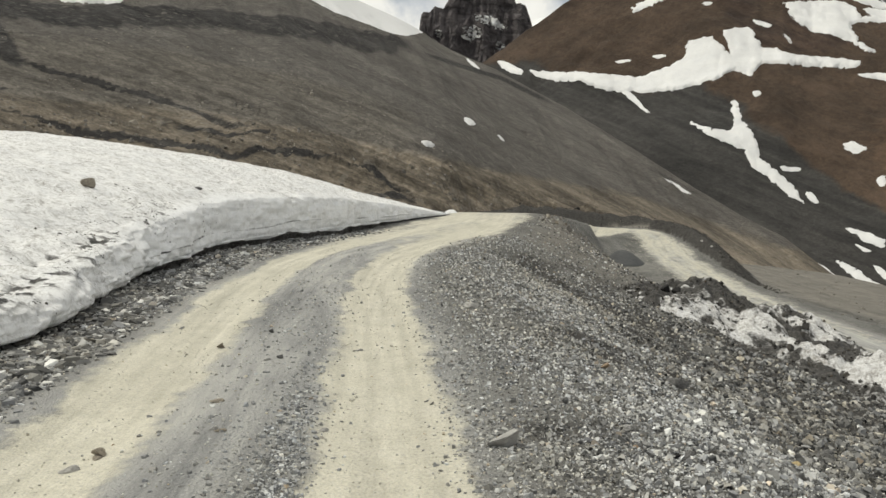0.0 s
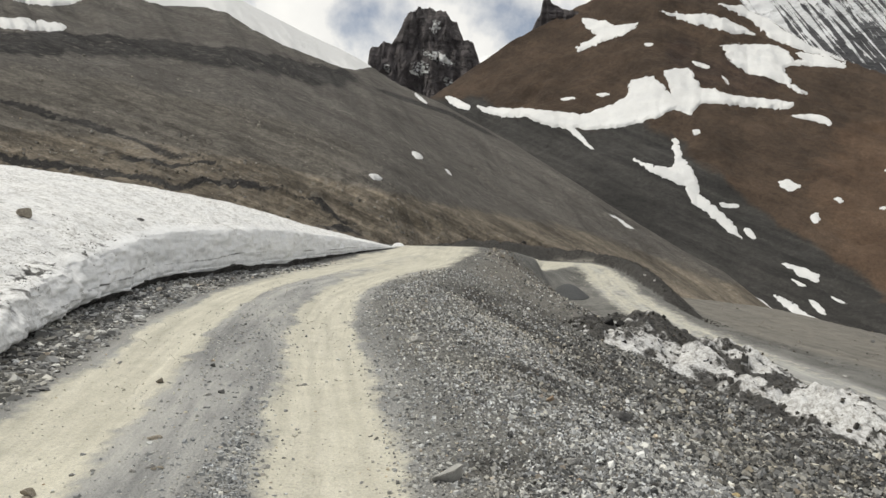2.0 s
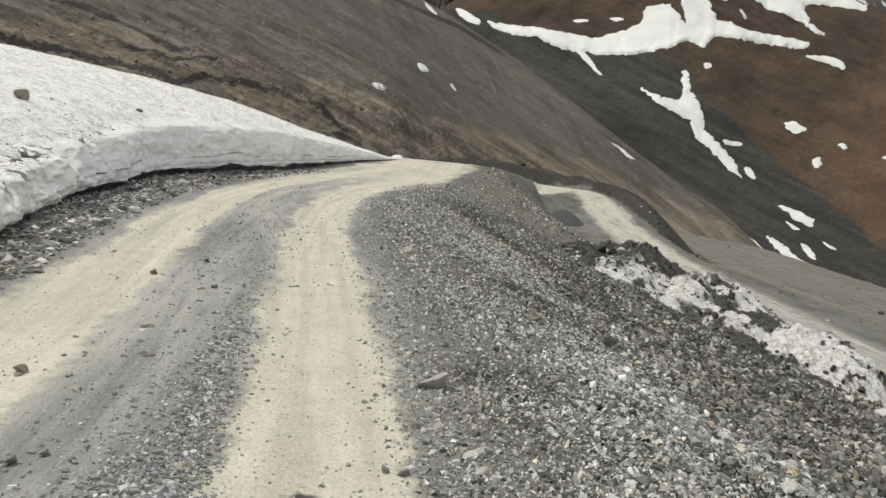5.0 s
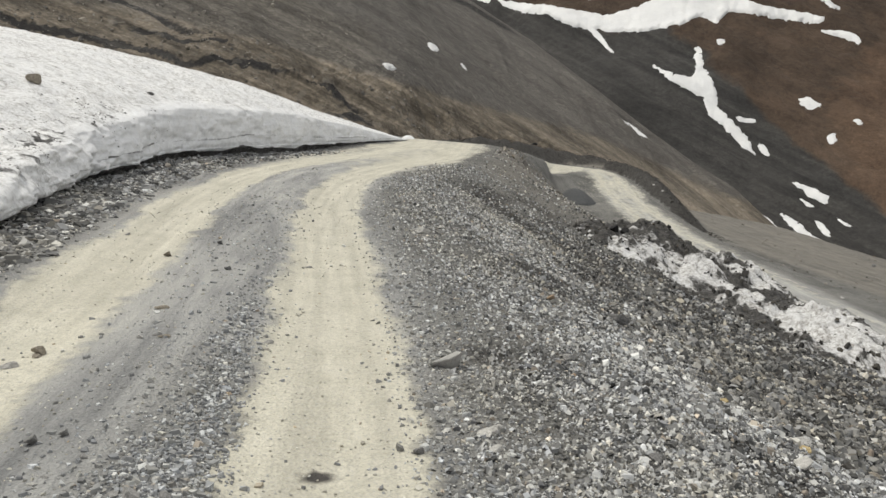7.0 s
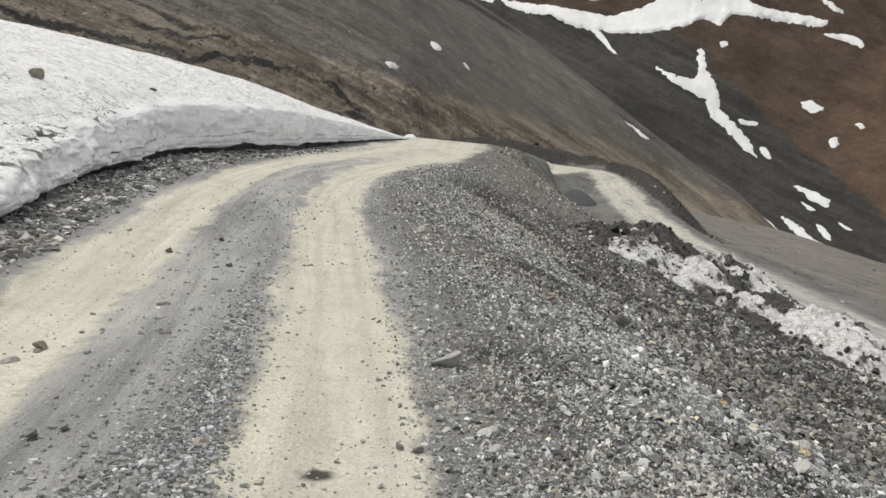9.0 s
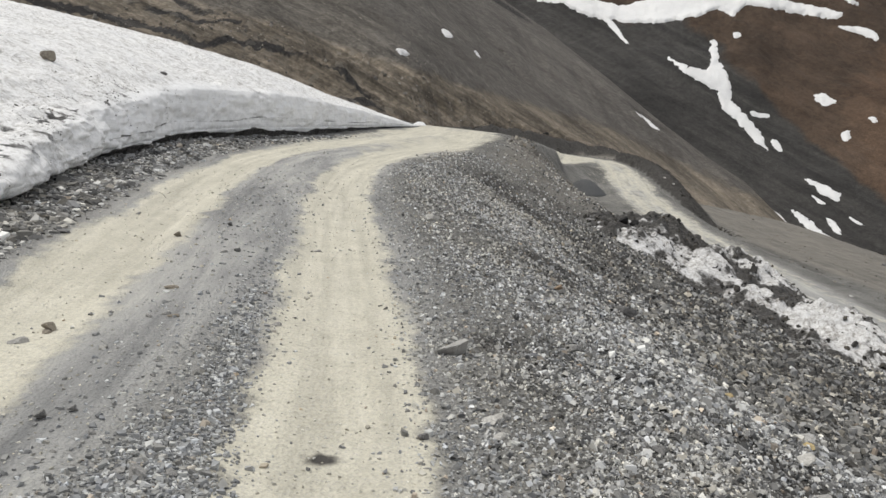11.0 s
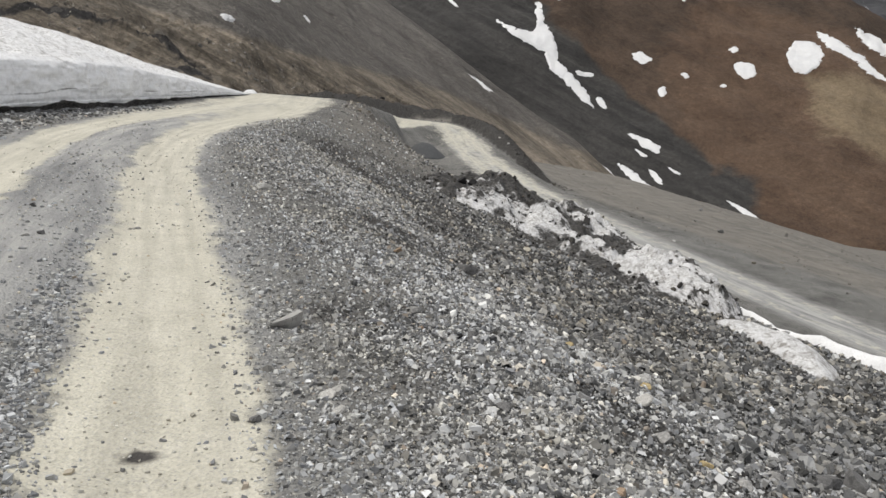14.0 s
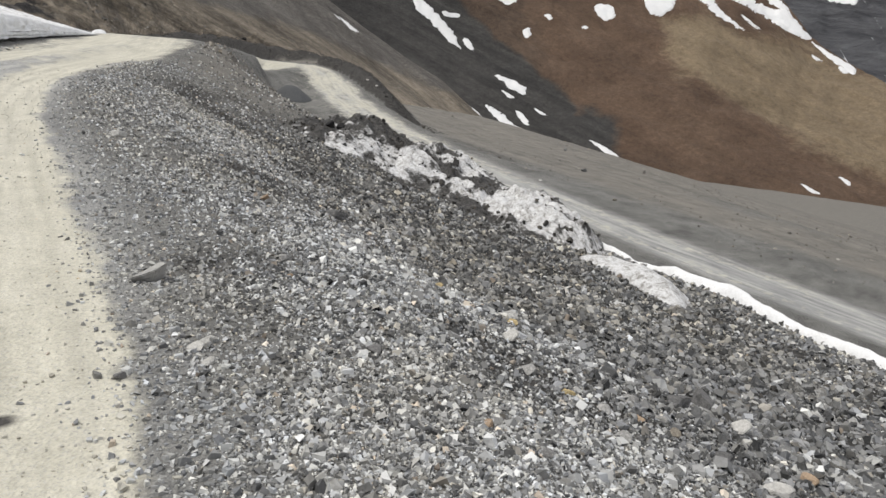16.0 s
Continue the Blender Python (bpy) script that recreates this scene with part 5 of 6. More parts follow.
def gravel():
    rng = np.random.default_rng(5)
    # fine pale grit next to the wheel track
    x, y, r = scatter(300000, (-32, 62), (1.9, 22), rng)
    z, far, dust, soil, earth, rolled = land(x, y, False)
    e = x - np.interp(y, ROAD[:APEX, 1], ROAD[:APEX, 0])
    clump = (0.6 + 0.8 * fbm(x, y, 0.9, 4, 151)) * (1 - 0.7 * soil)
    ok = rng.random(len(x)) < smooth(1.25, 2.1, e) * (0.25 + 0.75 * smooth(7.5, 4.0, e)) * smooth(11, 8, e) * clump
    size = np.minimum(np.exp(rng.normal(math.log(0.0135), 0.55, ok.sum())) + 0.0016 * r[ok], 0.06)
    damp = rng.random(ok.sum()) < 0.08 + 0.75 * soil[ok]
    xs, ys = x[ok], y[ok]
    chips("gravel", xs[~damp], ys[~damp], size[~damp], 0.5, GRIT_CHIPS, "fine pale grey shale grit beside the wheel track", "gravel", rng, tilt=0.5, sides=3)
    chips("gravel", xs[damp], ys[damp], size[damp], 0.5, SLATE, "fine dark damp shale grit in the soil patches", "gravel", rng, tilt=0.3, sides=3)
    # coarse broken shale farther down the shoulder
    x, y, r = scatter(300000, (-6, 62), (1.9, 34), rng)
    z, far, dust, soil, earth, rolled = land(x, y, False)
    e = x - np.interp(y, ROAD[:APEX, 1], ROAD[:APEX, 0])
    clump = (0.65 + 0.8 * fbm(x, y, 1.1, 4, 152)) * (1 - 0.62 * soil)
    ok = rng.random(len(x)) < (0.25 * smooth(1.6, 2.2, e) + 0.75 * smooth(2.0, 4.0, e)) * smooth(17, 13, e) * clump * (1 - 0.7 * smooth(15, 22, y))
    size = np.exp(rng.normal(math.log(0.021), 0.68, ok.sum())) * (0.52 + 0.58 * smooth(3.2, 5.8, e[ok]) + 0.5 * smooth(5.0, 7.5, e[ok])) + 0.0019 * r[ok]
    size = np.minimum(size, 0.032 + 0.013 * np.clip(e[ok], 0, 8))
    patch = smooth(-0.1, 0.4, fbm(x[ok], y[ok], 1.6, 4, 154))
    dark = rng.random(ok.sum()) < np.clip(0.04 + 0.62 * smooth(3.4, 6.0, e[ok]) + 0.30 * patch + 0.5 * soil[ok], 0, 0.92)
    xs, ys = x[ok], y[ok]
    umber = rng.random(ok.sum()) < 0.25 * smooth(4.5, 9, ys)
    for these, thick, stuff, label in (
            (~dark & ~umber, 0.56, SHALE, "grey broken shale chips covering the road shoulder"),
            (dark & ~umber, 0.54, SLATE, "dark broken slate chips covering the road shoulder"),
            (umber, 0.54, UMBER, "brownish broken shale chips covering the road shoulder")):
        chips("gravel", xs[these], ys[these], size[these], thick, stuff, label, "gravel", rng, tilt=0.6, lift=0.35)
    x, y, r = scatter(9000, (14, 60), (2.4, 12), rng)
    e = x - np.interp(y, ROAD[:APEX, 1], ROAD[:APEX, 0])
    ok = rng.random(len(x)) < smooth(3.8, 6.5, e) * (0.5 + 0.9 * fbm(x, y, 1.2, 3, 153))
    size = np.clip(np.exp(rng.normal(math.log(0.064), 0.4, ok.sum())), 0.03, 0.16)
    pale = rng.random(ok.sum()) < 0.2
    chips("gravel", x[ok][pale], y[ok][pale], size[pale], 0.5, SHALE, "larger grey shale lumps on the lower shoulder", "gravel", rng, tilt=0.4, sides=5)
    chips("gravel", x[ok][~pale], y[ok][~pale], size[~pale], 0.55, SLATE, "larger dark slate lumps on the lower shoulder", "gravel", rng, tilt=0.4, sides=5)
    x, y, r = scatter(330000, (-32, 30), (1.9, 30), rng)
    z, far, dust, soil, earth, rolled = land(x, y, False)
    e = x - np.interp(y, ROAD[:APEX, 1], ROAD[:APEX, 0])
    clump = 0.55 + 0.6 * fbm(x, y, 1.3, 4, 151)
    # the ridge between the wheels and the edges of the tracks
    heap = np.exp(-((e - 0.33 + 0.04 * np.clip(3.5 - y, 0, 3)) / (0.11 + 0.10 * np.clip(3.3 - y, 0, 2))) ** 2)
    inner = np.exp(-((e - 0.1) / 0.40) ** 2) * (0.10 + 0.10 * smooth(5, 8, y)) + heap * (1.7 * smooth(6.5, 3.4, y) + 0.35 * smooth(14, 6, y)) + np.exp(-((e - 1.5) / 0.22) ** 2) * 0.45
    pick = rng.random(len(x)) < 0.6 * inner * smooth(20, 9, y) * (0.3 + 0.7 * clump)
    size = np.exp(rng.normal(math.log(0.0135), 0.5, pick.sum())) + 0.0010 * r[pick]
    chips("gravel", x[pick], y[pick], np.minimum(size * (1 + 0.2 * smooth(2.9, 2.2, y[pick])), 0.05), 0.46, PEBBLES, "loose grey pebbles between the wheel tracks", "gravel", rng, tilt=0.2, top=(0.65, 1.0))
    on_tracks = (np.abs(e) < 2.1) & (rng.random(len(x)) < 0.018 + 0.035 * smooth(5, 9, y) * smooth(22, 15, y))
    size = np.exp(rng.normal(math.log(0.009), 0.5, on_tracks.sum())) + 0.0007 * r[on_tracks]
    chips("gravel", x[on_tracks], y[on_tracks], np.minimum(size, 0.04), 0.45, TRACK_STONES, "small dusty pebbles on the wheel tracks", "gravel", rng, tilt=0.2, top=(0.65, 1.0))
    verge = (e < -1.35) & (e > -3.2) & (y < 24) & (rng.random(len(x)) < 0.9 * smooth(-1.35, -1.9, e))
    size = np.exp(rng.normal(math.log(0.034), 0.65, verge.sum())) + 0.0013 * r[verge]
    xs, ys, size, grey = x[verge], y[verge], np.minimum(size, 0.2), rng.random(verge.sum()) < 0.38
    chips("gravel", xs[~grey], ys[~grey], size[~grey], 0.28, SLATE, "dark flat slate pieces along the foot of the snow", "gravel", rng, tilt=0.2)
    chips("gravel", xs[grey], ys[grey], size[grey], 0.28, SHALE, "pale flat slate pieces along the foot of the snow", "gravel", rng, tilt=0.15)
    x, y, r = scatter(2600, (12, 56), (34, 95), rng)
    z, far, dust, soil, earth, rolled = land(x, y, False)
    ok = (far > 3.0) & (x > 14)
    size = np.exp(rng.normal(math.log(0.075), 0.45, ok.sum()))
    chips("gravel", x[ok], y[ok], np.minimum(size, 0.6), 0.5, RUBBLE, "scattered grey stones on the lower bench", "gravel", rng)

    x, y = rng.uniform(-2, 24, 60000), rng.uniform(30, 78, 60000)
    far, side, run, high = by_the_road(x, y)
    bank = (side < -3.4) & (side > -6.4) & (run < RUN_OF_LOW - 4) & (rng.random(len(x)) < 0.85 * smooth(RUN_OF_END + 10, RUN_OF_END + 34, run))
    size = np.exp(rng.normal(math.log(0.045), 0.5, bank.sum()))
    chips("rubble", x[bank], y[bank], np.minimum(size, 0.3), 0.6, CLODS, "dark earth clods and rubble on the outer road bank", "rubble", rng)
    flank = (side > 2.4) & (side < 9) & (run < RUN_OF_END + 20) & (y > 30) & (y < 56) & (rng.random(len(x)) < 0.4)
    size = np.exp(rng.normal(math.log(0.06), 0.5, flank.sum()))
    chips("gravel", x[flank], y[flank], np.minimum(size, 0.3), 0.5, RUBBLE, "brown-grey gravel on the flank below the bend", "gravel", rng)
    # earth melted out in the hollows along the snowbank's edge
    spots = []
    for piece, centre, spread, much in ((SNOWBANK, 0.7, 0.4, 0.8), (BANK_FACE, 0.3, 0.22, 0.5)):
        n = len(piece.data.vertices)
        co = np.empty(n * 3, np.float32)
        piece.data.vertices.foreach_get("co", co)
        co = co.reshape(-1, 3) + np.array(BANK_PLACE)
        lip = np.interp(co[:, 1], [4, 6.5, 8.2, 10.4, 12.5, 16.5, 19.2], [-4.2, -3.62, -3.66, -4.1, -4.35, -4.5, -3.7])
        inward = lip - co[:, 0]
        like = np.exp(-((inward - centre) / spread) ** 2) + 0.08 * smooth(4.0, 0.5, inward) * (centre > 0.5)
        like = like * smooth(20, 11, co[:, 1]) * (co[:, 1] > 5) * smooth(0.0, 0.35, fbm(co[:, 0], co[:, 1], 0.45, 4, 162)) * smooth(0.15, 0.3, co[:, 2])
        spots.append(co[rng.random(n) < much * like])
    co = np.concatenate(spots)
    size = np.exp(rng.normal(math.log(0.014), 0.5, len(co)))
    chips("dirt", co[:, 0], co[:, 1], np.minimum(size, 0.06), 0.5, CLODS, "dark crumbs of earth melted into the snow", "dirt", rng, z=co[:, 2] - 0.004, tilt=0.3)
    x, y, z = BERM_STONES
    size = np.exp(rng.normal(math.log(0.055), 0.5, len(x)))
    chips("gravel", x, y, np.minimum(size, 0.22), 0.6, CLODS, "dark stones and clods strewn over the snow berm", "gravel", rng, z=z)
    # the shoulder and the verge behind and beside the standing point
    x, y, r = scatter(36000, (62, 328), (0.35, 16), rng)
    near = scatter(7000, (-32, 62), (0.35, 1.95), rng)
    x, y, r = np.concatenate([x, near[0]]), np.concatenate([y, near[1]]), np.concatenate([r, near[2]])
    e = x - np.interp(y, ROAD[:APEX, 1], ROAD[:APEX, 0])
    ok = rng.random(len(x)) < np.where(e > 0, smooth(1.25, 2.4, e), smooth(-1.35, -2.0, e) * (e > -3.0)) * smooth(16, 12, np.abs(e))
    size = np.minimum(np.exp(rng.normal(math.log(0.017), 0.5, ok.sum())) + 0.002 * r[ok], 0.09)
    chips("gravel", x[ok], y[ok], size, 0.45, SHALE, "grey shale chips along both sides of the road", "gravel", rng, tilt=0.4, sides=3)
    # rubble at the foot of the hillside
    n = len(HILLSIDE.data.vertices)
    co = np.empty(n * 3, np.float32)
    HILLSIDE.data.vertices.foreach_get("co", co)
    co = co.reshape(-1, 3)
    b, e = seen_from_here(co[:, 0], co[:, 1], co[:, 2])
    d = np.hypot(co[:, 0], co[:, 1])
    like = smooth(95, 45, d) * (b > -32) * (b < 22) * smooth(-0.2, 0.5, fbm(co[:, 0], co[:, 1], 5, 4, 161))
    pick = rng.random(n) < 0.3 * like
    co = co[pick]
    size = np.exp(rng.normal(math.log(0.12), 0.5, len(co)))
    chips("rubble", co[:, 0], co[:, 1], np.minimum(size, 0.5), 0.55, RUBBLE, "brown-grey rubble strewn over the hillside's foot", "rubble", rng, z=co[:, 2])


gravel()


def stone_mesh(seed, sharp=0.35, flat=0.6, level=3):
    """A broken stone about one metre long: a ball cut by a few planes, chipped and roughened."""
    rng = random.Random(seed)
    bm = bmesh.new()
    bmesh.ops.create_icosphere(bm, subdivisions=level, radius=0.5)
    planes = []
    for _ in range(9):
        nrm = Vector((rng.gauss(0, 1), rng.gauss(0, 1), rng.gauss(0, 1))).normalized()
        planes.append((nrm, rng.uniform(0.20, 0.36)))
    for v in bm.verts:
        for nrm, d in planes:
            over = v.co.dot(nrm) - d
            if over > 0:
                v.co -= nrm * over * (0.75 + 0.25 * sharp)
        v.co += Vector((noise.noise(v.co * 5 + Vector((seed, 0, 0))), noise.noise(v.co * 5 + Vector((0, seed, 0))), noise.noise(v.co * 5 + Vector((0, 0, seed))))) * 0.035
        v.co.z *= flat
    me = bpy.data.meshes.new("stone")
    bm.to_mesh(me)
    bm.free()
    return me


STONE_SHAPES = [stone_mesh(k, 1.0, f) for k, f in enumerate((0.45, 0.55, 0.62, 0.7, 0.5, 0.4, 0.8, 0.58))]


STONE_MESHES = {}


def stone_of(shape, material):
    """One mesh for each shape and kind of rock, shared by the stones that look alike."""
    key = (shape, material.name)
    if key not in STONE_MESHES:
        STONE_MESHES[key] = STONE_SHAPES[shape].copy()
        STONE_MESHES[key].materials.append(material)
    return STONE_MESHES[key]


def stone(x, y, size, material, label, turn=0.0, shape=0, tilt=(0, 0), sink=0.12, group="loose stones by the road", z=None, name="stone", stretch=(1, 1, 1)):
    me = stone_of(shape, material)
    ob = new(name, me)
    level = ground_level(x, y) if z is None else z
    low = min((v.co.z for v in me.vertices))
    ob.matrix_world = pose(x, y, level - low * size * stretch[2] - sink * size, tilt[0], tilt[1], turn) @ Matrix.Diagonal((size * stretch[0], size * stretch[1], size * stretch[2], 1))
    return tagged(ob, label, name, group)


def wedge_rock():
    """The tilted pyramid-shaped slab at the edge of the wheel track."""
    bm = bmesh.new()
    base = [(-0.15, 0.0, 0.0), (0.02, -0.02, 0.0), (0.11, 0.0, 0.02), (0.14, 0.08, 0.03), (-0.02, 0.10, 0.02)]
    top = [(-0.17, -0.04, 0.035), (0.04, -0.10, 0.095), (0.13, -0.07, 0.14), (0.10, 0.05, 0.12), (-0.02, 0.06, 0.07)]
    lower = [bm.verts.new(p) for p in base]
    upper = [bm.verts.new(p) for p in top]
    bm.faces.new(lower[::-1])
    bm.faces.new(upper)
    for i in range(5):
        bm.faces.new((lower[i], lower[(i + 1) % 5], upper[(i + 1) % 5], upper[i]))
    bmesh.ops.bevel(bm, geom=bm.edges[:], offset=0.008, segments=2, affect="EDGES")
    bmesh.ops.subdivide_edges(bm, edges=bm.edges[:], cuts=1, use_grid_fill=True)
    for v in bm.verts:
        v.co += Vector((noise.noise(v.co * 30), noise.noise(v.co * 30 + Vector((5, 0, 0))), noise.noise(v.co * 30 + Vector((0, 5, 0))))) * 0.006
    me = bpy.data.meshes.new("wedge_rock")
    bm.to_mesh(me)
    bm.free()
    me.materials.append(WEDGE_ROCK)
    ob = new("rock", me)
    ob.matrix_world = pose(0.35, 4.46, ground_level(0.35, 4.46) - 0.008, 0, 0, 0) @ Matrix.Diagonal((0.62, 0.62, 0.85, 1))
    tagged(ob, "grey wedge-shaped rock tilted beside the wheel track", "rock")


wedge_rock()
stone(-5.8, 13.4, 0.26, BROWN_ROCK, "brown boulder resting on the snowbank", 30, 3, z=drop_on(BANK_TREE, -5.8, 13.4), group="rocks on the snow", name="boulder", stretch=(1, 0.8, 1.1))
stone(-5.05, 16.9, 0.15, DARK_ROCK, "small dark stone melted into the snowbank", 10, 1, z=drop_on(BANK_TREE, -5.05, 16.9), group="rocks on the snow")
for k in range(16):
    cy = 6.3 + 0.55 * k + 0.4 * math.sin(5.1 * k)
    cx = -4.7 - 1.9 * abs(math.sin(2.7 * k)) - 0.06 * k
    stone(cx, cy, 0.05 + 0.05 * abs(math.sin(3.3 * k)), DARK_ROCK, "dark clod of earth melted into the snow", 40 * k, k % 8, z=drop_on(BANK_TREE, cx, cy), group="clods on the snow", name="clod", stretch=(1, 0.7, 0.6), sink=0.25)
stone(1.23, 3.37, 0.090, DARK_ROCK, "dark slate block lying on the gravel shoulder", -5, 2)
stone(0.48, 3.49, 0.094, PALE_ROCK, "pale grey flat stone on the shoulder", 12, 7)
stone(0.53, 3.56, 0.095, PALE_ROCK, "pale grey flat stone on the shoulder", -27, 0)
stone(0.51, 3.34, 0.085, PALE_ROCK, "pale grey flat stone on the shoulder", 25, 4)
stone(0.17, 3.29, 0.054, DARK_ROCK, "dark stone at the edge of the wheel track", 35, 3)
stone(2.42, 5.43, 0.105, YELLOW_ROCK, "ochre stone among the grey shale", -11, 7)
stone(2.68, 4.76, 0.105, YELLOW_ROCK, "ochre stone among the grey shale", 34, 7)
stone(2.55, 4.97, 0.074, RUST_ROCK, "rust-coloured stone among the shale", 15, 2)
stone(2.86, 5.11, 0.174, GREY_ROCK, "grey angular stone among the shale", -6, 2)
stone(2.38, 4.20, 0.143, PALE_ROCK, "pale flat stone on the shale", 31, 6)
stone(2.42, 3.58, 0.078, YELLOW_ROCK, "ochre stone among the grey shale", -34, 1)
stone(3.03, 3.83, 0.170, GREY_ROCK, "large grey broken stone in the shale", -15, 0)
stone(2.61, 3.50, 0.132, GREY_ROCK, "large grey broken stone in the shale", 3, 0)
stone(2.46, 3.12, 0.121, GREY_ROCK, "large grey broken stone in the shale", -1, 7)
stone(4.01, 3.87, 0.188, PALE_ROCK, "pale angular stone in the shale", 14, 6)
stone(1.66, 2.55, 0.078, DARK_ROCK, "dark rounded stone in the shale", 15, 7)
stone(3.04, 3.24, 0.136, PALE_ROCK, "pale flat stone on the shale", -18, 5)
stone(3.58, 5.40, 0.145, BROWN_ROCK, "brown stone among the shale", -23, 0)
# near-black stone added to give the darkness of a hole between the stones
stone(1.04, 4.62, 0.055, BLACK_ROCK, "black stone standing in for a dark hole in the shoulder", -18, 7)
stone(1.09, 4.51, 0.054, RUST_ROCK, "rust-coloured stone among the shale", -8, 4)
stone(1.35, 4.35, 0.112, DARK_ROCK, "dark stone on the shale shoulder", 20, 4)
stone(1.27, 4.30, 0.065, BLACK_ROCK, "black stone on the shale shoulder", 18, 6)
stone(1.42, 6.95, 0.112, RUST_ROCK, "rust-coloured flat stone on the shoulder", 9, 6)
stone(0.95, 5.95, 0.078, PALE_ROCK, "pale stone on the shoulder", -6, 5)
stone(2.44, 6.26, 0.177, GREY_ROCK, "grey stone on the shale slope", -32, 4)
stone(1.39, 3.05, 0.065, GREY_ROCK, "grey stone on the shale slope", -15, 5)
stone(1.14, 4.86, 0.108, GREY_ROCK, "grey stone on the shale slope", 34, 1)
stone(3.45, 7.18, 0.199, DARK_ROCK, "dark clod on the shale slope", -8, 4)
stone(2.40, 8.21, 0.248, DARK_ROCK, "dark clod on the shale slope", 1, 1)
stone(3.71, 9.42, 0.296, DARK_ROCK, "dark clod on the shale slope", -27, 7)
stone(0.33, 9.30, 0.187, PALE_ROCK, "pale stone on the shoulder", 26, 1)
stone(3.70, 4.17, 0.211, DARK_ROCK, "dark broken stone in the shale", 9, 1)
stone(3.86, 4.61, 0.200, DARK_ROCK, "dark broken stone in the shale", 17, 2)
stone(7.88, 6.58, 0.265, GREY_ROCK, "grey stone on the shale slope", -33, 4)
stone(-1.94, 7.08, 0.087, BROWN_ROCK, "brown stone on the dusty track", 19, 6)
stone(-0.70, 4.73, 0.073, PALE_ROCK, "pale stone at the edge of the wheel track", -20, 0)
stone(-1.84, 4.30, 0.093, BROWN_ROCK, "brown stone on the dusty track", -30, 6)
stone(-1.38, 6.34, 0.068, GREY_ROCK, "grey pebble between the wheel tracks", 7, 4)
stone(-1.29, 6.42, 0.059, DARK_ROCK, "dark pebble between the wheel tracks", 29, 3)
stone(-1.45, 5.18, 0.097, BROWN_ROCK, "brown stone between the wheel tracks", -31, 4)
stone(-1.38, 4.51, 0.050, GREY_ROCK, "grey pebble between the wheel tracks", -35, 1)
stone(-1.30, 4.56, 0.058, GREY_ROCK, "grey pebble between the wheel tracks", -22, 0)
stone(-1.59, 7.54, 0.068, DARK_ROCK, "dark pebble between the wheel tracks", -10, 6)
stone(-0.73, 7.11, 0.074, GREY_ROCK, "grey stone on the dusty track", 2, 4)
stone(-1.91, 4.09, 0.110, PALE_ROCK, "pale stone on the dusty track", -16, 0)
stone(-1.84, 4.27, 0.078, BROWN_ROCK, "brown stone on the dusty track", 8, 5)
stone(-1.43, 3.95, 0.058, PALE_ROCK, "pale pebble on the dusty track", 11, 2)
stone(-1.25, 3.14, 0.053, GREY_ROCK, "grey pebble between the wheel tracks", 13, 6)
stone(-1.35, 3.08, 0.069, GREY_ROCK, "grey stone between the wheel tracks", 23, 6)
stone(-1.25, 4.52, 0.071, BROWN_ROCK, "brown stone between the wheel tracks", -22, 4)
stone(0.16, 3.29, 0.031, BROWN_ROCK, "brown pebble on the dusty track", 20, 3)
stone(-3.94, 11.02, 0.257, DARK_ROCK, "dark slate slab at the foot of the snow", 3, 6, stretch=(1, 0.8, 0.35))
stone(-3.10, 8.02, 0.216, DARK_ROCK, "dark slate slab at the foot of the snow", -2, 4, stretch=(1, 0.8, 0.35))
stone(-3.24, 9.80, 0.197, DARK_ROCK, "dark slate slab at the foot of the snow", 35, 5, stretch=(1, 0.8, 0.35))
stone(-3.22, 10.91, 0.217, DARK_ROCK, "dark slate slab at the foot of the snow", -34, 6, stretch=(1, 0.8, 0.35))
stone(-3.46, 8.60, 0.205, DARK_ROCK, "dark slate slab at the foot of the snow", 5, 0, stretch=(1, 0.8, 0.35))
stone(-3.15, 7.41, 0.143, GREY_ROCK, "grey slate slab at the foot of the snow", 13, 2, stretch=(1, 0.8, 0.35))
stone(-3.61, 11.34, 0.209, DARK_ROCK, "dark slate slab at the foot of the snow", -28, 5, stretch=(1, 0.8, 0.35))
stone(1.49, 2.72, 0.061, RUST_ROCK, "rust-coloured stone among the shale", 53, 3)
stone(2.98, 3.36, 0.094, BROWN_ROCK, "brown stone among the shale", 106, 6)
stone(3.39, 2.95, 0.191, PALE_ROCK, "pale flat stone on the shale", 159, 1)
stone(2.87, 3.52, 0.091, RUST_ROCK, "rust-coloured stone among the shale", 212, 4)
stone(1.90, 2.39, 0.089, PALE_ROCK, "pale flat stone on the shale", 265, 7)
stone(3.25, 3.24, 0.156, DARK_ROCK, "dark slate block among the shale", 318, 2)
stone(3.37, 3.16, 0.172, DARK_ROCK, "dark slate block among the shale", 11, 5)
stone(4.56, 3.87, 0.193, BROWN_ROCK, "brown stone among the shale", 64, 0)
stone(4.03, 3.31, 0.127, RUST_ROCK, "rust-coloured stone among the shale", 117, 3)
stone(4.07, 4.34, 0.240, DARK_ROCK, "dark slate block among the shale", 170, 6)
stone(3.55, 4.03, 0.193, DARK_ROCK, "dark slate block among the shale", 223, 1)
stone(3.09, 3.62, 0.133, PALE_ROCK, "pale flat stone on the shale", 276, 4)
stone(2.28, 3.77, 0.138, GREY_ROCK, "grey angular stone among the shale", 329, 7)
stone(-0.82, 2.21, 0.120, GREY_ROCK, "grey stone heaped between the wheel tracks", 22, 2)
stone(-0.76, 2.15, 0.113, GREY_ROCK, "grey stone heaped between the wheel tracks", 75, 5)
